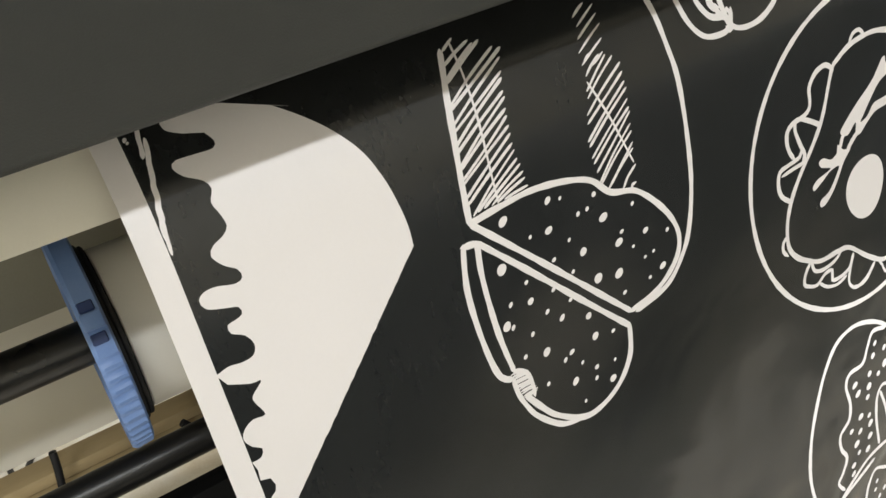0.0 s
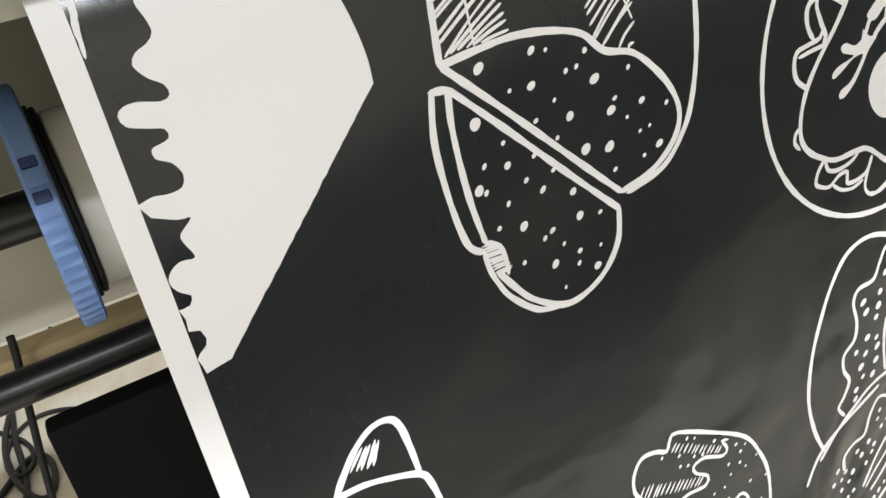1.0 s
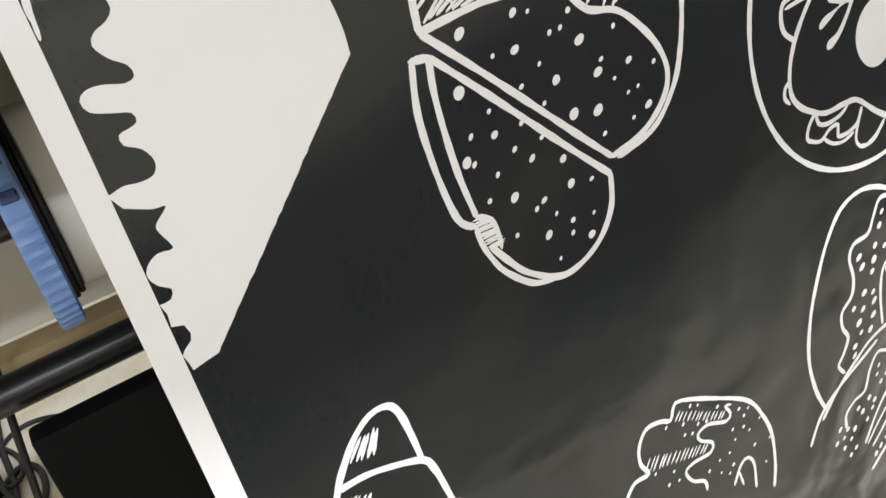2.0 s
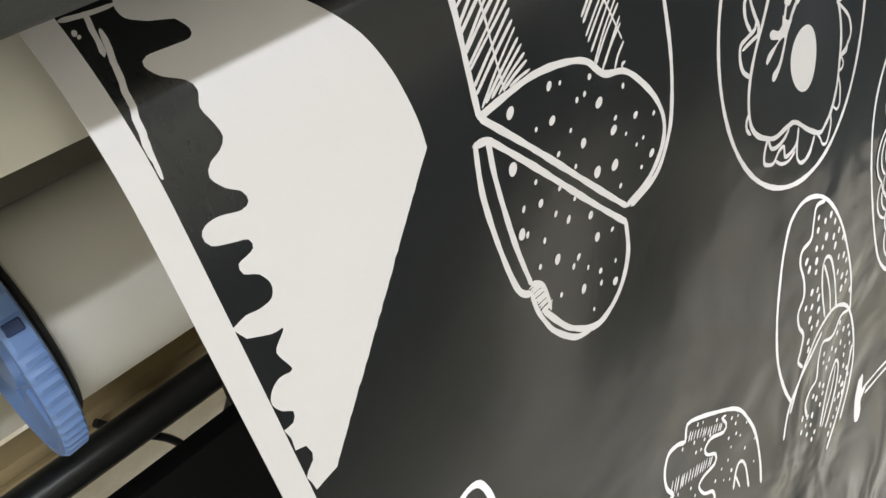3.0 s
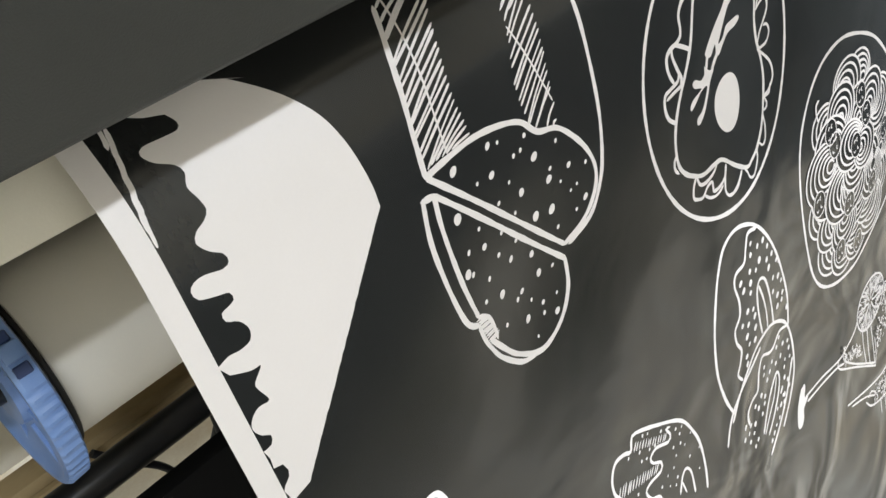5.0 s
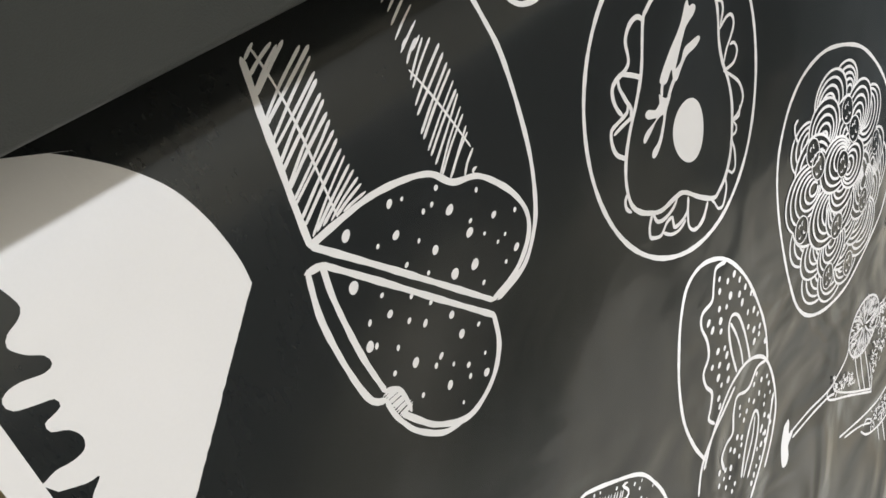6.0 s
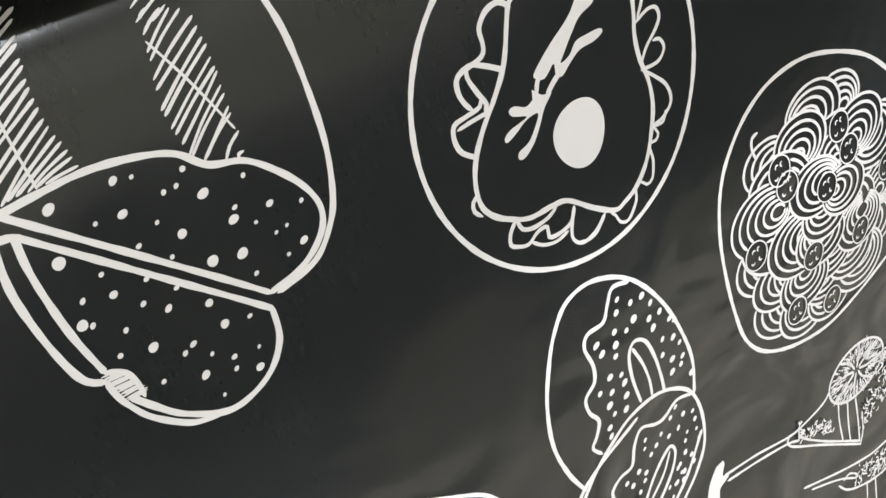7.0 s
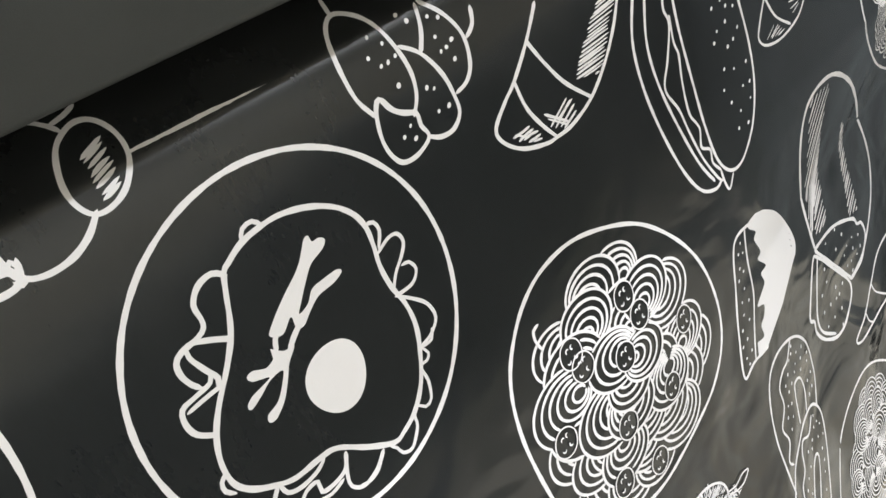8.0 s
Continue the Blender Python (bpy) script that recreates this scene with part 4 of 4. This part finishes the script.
d.stroke(3.0, [(-0.1, 0), (13.6, 39.4), (53.1, 82.3), (113.8, 125.3), (208.7, 163.2), (296.5, 166.5)])
d.noodles([(44.1, -6.6), (43.8, 34.4), (74.2, 75.4), (118, 105.2), (193.9, 134.9), (258.9, 135.5), (290.4, 99.5)], [], 0.7)
d.finish()

d = Drawing("small_loaf", 1116, 518)
d.stroke(5.2, [(0, 0.5), (-17.7, -79.8), (-22.4, -143.7), (-7.3, -182.4), (32.1, -194.5), (78.9, -182.6), (141.4, -140.9), (197.4, -75.8), (224.1, -14.2), (215.4, 39.3), (178.3, 77.5), (138.5, 96.3), (94.6, 100.6)])
d.stroke(4.7, [(-0.5, 2.5), (64.8, 8.5), (129.6, 33.7), (144.4, 49.3), (160.7, 57.2), (166.7, 79.3), (137.1, 99.5), (93.8, 101.9)])
d.stroke(4.7, [(-0.8, 3.9), (46.7, 52.3), (93.8, 101.9)])
d.stroke(4.4, [(3, 15.2), (44.8, 56.7), (86.5, 107.1), (53.8, 133.6), (15.2, 136), (-20.1, 117.8), (-40.4, 94.7), (-40.6, 78.2), (-50.4, 68.1), (-33.9, 40.4), (-11.7, 11.1)], True)
d.stroke(4, [(3, 15.2), (-17.8, 51.4), (-30.7, 81.8), (-23.1, 105.1), (8.6, 129)])
d.hatch(3.1, [(-0.5, -189.2), (-5, -12.2), (50.3, -183.2), (30.2, -66.8)], 18, .45)
d.hatch(3.9, [(29.2, -96.6), (7.1, -8.3), (37.4, -99.4), (52.2, -7.4)], 14, .25)
d.hatch(3.9, [(114, -110.3), (121.8, 25.7), (127.6, -99.7), (156.8, 35.7)], 20, .2)
d.dots(4.9, [(33.8, 14.4), (67.5, 14.2), (61.5, 39), (86.6, 32.1), (96.1, 54.6), (84, 61.9), (103.1, 81), (117.3, 53.8), (114.9, 69), (140.5, 63.7), (140.7, 80.7), (124.9, 83.7), (87.7, 79.3), (101.6, 94.3), (16.4, 40.2), (15.6, 57.7), (39, 80.2), (61.6, 88.8), (-5.1, 64.2), (13.7, 89.5), (34.8, 94), (-8.9, 86.3), (17.9, 110.6), (44.4, 114.7), (46.2, 95), (-5.9, 108.9), (34.9, 133.1)])
d.finish()

d = Drawing("small_cake", 985, 394)
d.outline([(0.1, 0), (30.7, 19), (61.9, 51), (77.9, 81.9), (73.7, 97.8)], True)
d.outline([(15.3, 123.8), (-43.6, 140.3), (-68.8, 137.4)], True)
d.outline([(-63.1, 121.4), (-46.2, 125.1), (-46.7, 111.7), (-36, 106.9), (-30.4, 96.5), (-45.5, 88.6), (-31, 81.9), (-19.6, 75.2), (-23.4, 62.5), (-9.8, 60.5), (-25.2, 44.4), (-17, 39.3), (-27.7, 19.7), (-22.5, 13), (-35.8, 2.2), (-36.3, -4.3), (-19.4, -6)], True)
d.fill()
d.stroke(3.4, [(-36.6, -3.3), (-68.6, 0.6), (-83.5, 46), (-96.4, 91), (-105, 135.2), (-81.8, 133.4), (-42.5, 141.1)])
d.stroke(3.1, [(-45.1, -1.6), (-47.7, 27.7), (-47.7, 68), (-61.2, 100.5), (-75.3, 132.5)])
d.dots(3.9, [(-57, 6.3), (-64.3, 15), (-55.1, 18.3), (-66.6, 29.8), (-60, 36.9), (-72.7, 40.6), (-64.9, 54), (-75.5, 64.1), (-61, 70.5), (-77.8, 77.5), (-68.7, 88.7), (-87.3, 90.1), (-82.3, 103.4), (-93.9, 105.7), (-78.8, 119.4), (-92.6, 120), (-89.8, 128.8)])
d.finish()

d = Drawing("small_doughnut", 905, 704)
d.stroke(3.4, [(0.4, 0.1), (-1.5, -34.6), (-1.9, -75.1), (6.7, -115.2), (24.1, -139.6), (52.9, -147.8), (91.7, -139.9), (120.2, -122), (137.5, -96.2), (136.7, -60.8), (116.7, -27.3)])
d.stroke(3.1, [(90.6, -138.4), (72.8, -124.3), (54.8, -122.7), (37.7, -113), (36.6, -90.3), (17.8, -74.3), (24.1, -53), (9.3, -37.3), (16.5, -27.2)])
d.stroke(3.1, [(62.1, -46), (71, -78.5), (77.2, -89.5), (93.8, -84.6), (98.1, -65.5), (86.7, -44.1)])
d.dots(4.2, [(89.7, -131.1), (85.4, -124.1), (99.6, -115.8), (117.3, -110.7), (129.3, -94.1), (76.6, -121.4), (90.5, -106.8), (107.8, -101.9), (124.1, -85.9), (65.2, -110.6), (83.2, -100.6), (101.3, -90.8), (126.4, -68.3), (53.1, -104.5), (57.3, -93.3), (69.4, -95.6), (112, -66.9), (119.4, -53.5), (106.7, -51.1), (46.1, -82.6), (56.1, -78.4), (38.1, -73.2), (50.5, -64.8), (38, -57.4)])
d.finish()

d = Drawing("small_doughnut", 898, 710)
d.stroke(3.4, [(-0.4, -0.2), (22.1, -26.1), (54.4, -39.7), (85.3, -47), (113.6, -42.7), (129.3, -20.9), (123.5, 7.9), (102.5, 42.3), (79.4, 71.6)])
d.stroke(3.1, [(100.4, -36.7), (80.4, -26.7), (61.8, -33.7), (50.7, -26.5), (43.1, -8.2), (25.8, 2.1), (19.7, 18)])
d.stroke(3.1, [(41.9, 35.3), (64.8, 10.4), (82.1, 3.8), (85.7, 15.2), (56.2, 48.1)])
d.dots(3.9, [(105.8, -32.6), (109.9, -21.3), (98, -22.4), (116.3, -12.9), (84.2, -15.3), (101.7, -5.4), (117, 2.6), (65.3, -14.4), (77.2, -8.7), (102.8, 12.3), (59.4, 1.5), (45.6, 6.6), (98.5, 25.8), (90.2, 36.3), (34.3, 13.9), (41.8, 24.8), (77.9, 52.1)])
d.finish()

d = Drawing("small_noodle_plate", 999, 806)
d.stroke(3.1, [(-0.1, -0.1), (36.6, -32.8), (72.3, -57), (123.6, -69.3), (178.2, -68), (225, -47.1), (265.6, -8.4), (293.9, 62.1), (294.8, 147.4), (265.1, 246.2)])
d.noodles([(27.3, 20.3), (62.4, -10.5), (106.9, -37.7), (154.6, -54.3), (206.1, -38), (247.3, 16.7), (249.6, 88.9), (218.6, 158.7), (155, 155.6), (78.2, 88.3)], [], 0.7)
d.finish()

d = Drawing("iced_bun", 221, 439)
d.stroke(3.0, [(-0.9, -0.3), (7.6, -7), (19.9, -5.5), (15, -16.2), (15.9, -28.5), (23.9, -37.4), (36.1, -35.1), (44.5, -30.5), (48.6, -38.1), (55.1, -38.9), (82.5, -23.1), (114.1, -1.2), (128.1, 21.1), (135.1, 42.3), (135.9, 68.4), (132.8, 87.7)])
d.stroke(2.6, [(98.4, -7.9), (93.1, -9.8), (97.4, -1.2), (92.8, 2.4), (76, -6), (66.1, -4.7), (67.6, 1.6), (78, 10.4), (75.2, 16.6), (58.8, 13.8), (50.8, 15.9), (55.6, 26.8), (66.3, 35), (67.6, 43.2)])
d.stroke(2.6, [(93.6, 58.4), (102.1, 46.4), (109.5, 45.2), (115, 54.9), (114.7, 75.4)])
d.stroke(2.2, [(99.4, 50.6), (102.5, 64.5)])
d.hatch(1.5, [(48, -26.9), (88.3, -2.1), (53.1, -31.9), (93.1, -6.5)], 13)
d.hatch(1.6, [(17.5, -7.8), (68.3, 13), (24, -16.1), (74.3, 8.1)], 15)
d.dots(3, [(62.4, -30), (68.9, -26.5), (86.1, -14.1), (39.9, -27.8), (54.5, -20.8), (67.3, -12.6), (74.9, -9.7), (54.5, -12.1), (61.2, -8.8), (97.7, 12.7), (105.5, 0.3), (114, 4.7), (109.5, 8.5), (124.2, 19.7), (99.1, 22.2), (113.5, 23.3), (92.5, 29.1), (82.4, 28.5), (94.9, 41), (126.8, 60.5), (25.1, -1.5), (40.7, 7.7), (43.9, 17.3), (34.8, 14.5), (82.5, 39.3), (71.6, 30.2), (90.5, 45.6), (132.4, 42.2), (108.3, 17.1), (117.3, 38.8)])
d.finish()

d = Drawing("small_pastry", 53, 320)
d.stroke(3.6, [(0.4, -0.2), (5.8, -11.6), (12.1, -20.6), (21.5, -30.9), (31.5, -36.7), (40.6, -35.9), (45.1, -29.2), (47.5, -14.3), (48.9, 1.4)])
d.stroke(3.6, [(5.5, -10.2), (19.5, -9.1), (33.5, -4.8), (49.3, 2.5), (53.5, 10.7), (56, 23.2), (58.3, 37.9)])
d.hatch(2.4, [(15.7, -20), (26.3, -16.4), (24.7, -29.8), (32.5, -28.3)], 5)
d.hatch(2.2, [(5.2, 1.1), (13.9, 6.6), (10.1, -3), (19.2, 0.9)], 5)
d.stroke(3.6, [(50.8, 35.4), (60.7, 38.1), (66.6, 47.6)])
d.finish()

d = Drawing("croissant_corner", 1376, 642)
d.stroke(3.4, [(-0.3, -0.7), (-59.9, 0.2), (-112.8, 19.9), (-157.8, 42.1), (-200.1, 51.6), (-184.2, 62.7), (-136.6, 64.8), (-94.9, 65.7), (-24.2, 74.2)])
d.stroke(2.7, [(-112.8, 19.9), (-103.5, 38.5), (-64, 67.6)])
d.stroke(2.7, [(-152.9, 36.8), (-148.7, 55), (-136.6, 64.8)])
d.finish()

d = Drawing("trim_line", 31, 45)
d.stroke(2.2, [(0.1, -0.3), (-1, 5.3), (-2.4, 9.4), (-3.1, 14.4), (-4.5, 18), (-4.9, 23), (-6.2, 26.6), (-6.6, 31.1), (-7.7, 34.2), (-7.9, 40.6)])
d.stroke(1.4, [(-0.5, 2.7), (-2.6, 9.4), (-4.2, 16.9), (-4.2, 19.3), (-6.3, 26.1), (-7.1, 32.8), (-8.5, 37.8)])
d.stroke(1.5, [(-6.4, 32.4), (-7.5, 36.6), (-8.3, 45.3)])
d.stroke(1.7, [(-8.7, -7.3), (-5, -6.9), (-1.5, -6.5), (4, -6.2), (9, -6.2)])
d.stroke(2.0, [(-0.8, -6.8), (-1.3, -3.9), (-2, -1.5), (-2.4, 1.4), (-2.9, 4.2), (-3.6, 6.5)])
d.dots(2.2, [(-6.7, -0.9), (-7.2, -2.4)])
d.finish()

d = Drawing("loaf_hatch", 166, 76)
d.stroke(1.4, [(-0.5, 0.2), (15.9, -10.2), (34.8, -20.1)])
d.stroke(1.7, [(0.1, 1.2), (18.4, -8.1), (38.9, -18.5)])
d.stroke(1.4, [(-2.1, 8.9), (16.1, -2.7), (36.3, -14.1)])
d.stroke(1.4, [(-2.4, 11.8), (15.2, 2.4), (34.1, -7.7)])
d.stroke(1.7, [(-3.4, 18.2), (13.6, 6.5), (32.9, -4.5)])
d.stroke(1.7, [(-3.5, 21.3), (12.4, 11.6), (31.1, 1.5)])
d.stroke(1.5, [(-3.9, 28.5), (12.5, 16), (31, 4.4)])
d.stroke(1.7, [(-3.9, 29.9), (12, 19.4), (29.5, 9.8)])
d.stroke(1.5, [(-3.8, 34.8), (12.5, 24.5), (29.1, 13.3)])
d.stroke(1.5, [(-4.2, 36.9), (12.1, 27.5), (28.7, 18.1)])
d.stroke(1.7, [(-4.3, 44), (11.8, 33.1), (28.5, 22.2)])
d.stroke(1.7, [(-4.3, 47.5), (11.3, 37.5), (28.4, 27.2)])
d.stroke(1.3, [(-2.6, 53.7), (12.4, 42), (28.9, 30.8)])
d.stroke(1.7, [(0.5, 52.8), (14.2, 44.3), (29.4, 35.5)])
d.stroke(1.7, [(4.6, 52.4), (17.2, 45.8), (30.5, 38.9)])
d.stroke(1.4, [(9.4, 52.8), (19.2, 47.7), (31.3, 43.1)])
d.stroke(1.7, [(13, 52.5), (21.2, 49.5), (31.6, 46.6)])
d.stroke(1.4, [(17.4, 52.7), (24.2, 51.7), (32.4, 51.1)])
d.stroke(1.4, [(8.2, -25.6), (11.7, -27.7), (15.8, -30)])
d.stroke(1.5, [(5.5, -18.8), (13.6, -22.9), (23.5, -26.8)])
d.stroke(1.5, [(3.3, -12.1), (13.5, -18.5), (25.2, -24.8)])
d.stroke(1.7, [(3.6, -11), (15.9, -18), (29, -25.2)])
d.stroke(1.7, [(84.5, 2.8), (86.6, 1), (89.6, -0.5)])
d.stroke(1.5, [(83.3, 9.5), (87.9, 5.6), (94.6, 1.6)])
d.stroke(1.4, [(81.5, 17), (89.5, 9.9), (98.5, 3)])
d.stroke(1.4, [(81.2, 20.8), (90.5, 13), (102.9, 4.8)])
d.stroke(1.5, [(78.9, 29.1), (91.6, 19.1), (106.9, 9.5)])
d.stroke(1.7, [(78.3, 33.7), (92.4, 24.1), (106.9, 14.4)])
d.stroke(1.7, [(76.6, 43), (91.2, 31.1), (107, 19.7)])
d.stroke(1.7, [(77, 46), (91.2, 34.7), (107.7, 23.3)])
d.stroke(1.3, [(77.3, 52.6), (91.8, 40.9), (107.3, 29.4)])
d.stroke(1.7, [(78.1, 55.8), (92.2, 44.5), (107.3, 34.1)])
d.stroke(1.5, [(79.1, 61.2), (93, 49.4), (107.6, 36.5)])
d.stroke(1.3, [(79.7, 67.8), (91.8, 55.4), (106.8, 43.1)])
d.stroke(1.5, [(81, 68.5), (92.4, 58), (106.7, 47.4)])
d.stroke(1.5, [(85.4, 73.1), (95.6, 63.7), (106.3, 53.8)])
d.stroke(1.5, [(87.3, 71.8), (95.6, 64.3), (106, 57.1)])
d.stroke(1.7, [(95.6, 76.9), (99.6, 71.6), (106.3, 66.7)])
d.stroke(1.8, [(101.9, 78.8), (102.2, 77.2), (104.9, 76.7)])
d.stroke(1.3, [(13.6, -28.4), (13.4, -15), (13, 1.5), (12.6, 17.9), (12.6, 35.6), (13, 53)])
d.stroke(1.3, [(82.7, 12.8), (93.7, 35.8), (105.3, 64.7)])
d.hatch(1.6, [(89.6, -26), (81.3, 5.9), (104.2, -25.7), (98.2, 4.9)], 8, .3)
d.dots(6.2, [(13.1, 63.4), (43, 63.6), (78.4, 87.6), (40.4, 79.7), (61.4, 101.6), (87.4, 106.8), (107.6, 107.5), (117.7, 134.8), (85, 125.9), (69.7, 122.2)])
d.dots(3.3, [(51.2, 65.5), (68.1, 78.4), (61.5, 78.7), (74.1, 72.1), (27.8, 78.3), (52.9, 90.7), (40.6, 97.3), (90.2, 101.2), (100.2, 87.9), (123.9, 113.7), (97.4, 113.6), (105.3, 123.8), (111.9, 122.7), (107.3, 138.3), (87.7, 139.8), (52.5, 110.1)])
d.dots(6.2, [(6.2, 87.5), (20.6, 113.2), (2.2, 119.4), (40.4, 133.8), (59.5, 142.3), (62.4, 157.4), (25.7, 148.3), (43.7, 158.4), (69.8, 190.2), (42.5, 177.6)])
d.dots(3.3, [(19.9, 101.4), (7.3, 108.8), (6.1, 122), (30.7, 124.9), (37.1, 114.1), (48.1, 125.9), (75.8, 160.4), (18.1, 132.6), (10.4, 142.9), (38.1, 160.7), (59.7, 177.2), (73.7, 179.2), (50, 169), (58.1, 183.9), (22.6, 167.8), (46.6, 193.3)])
d.finish()
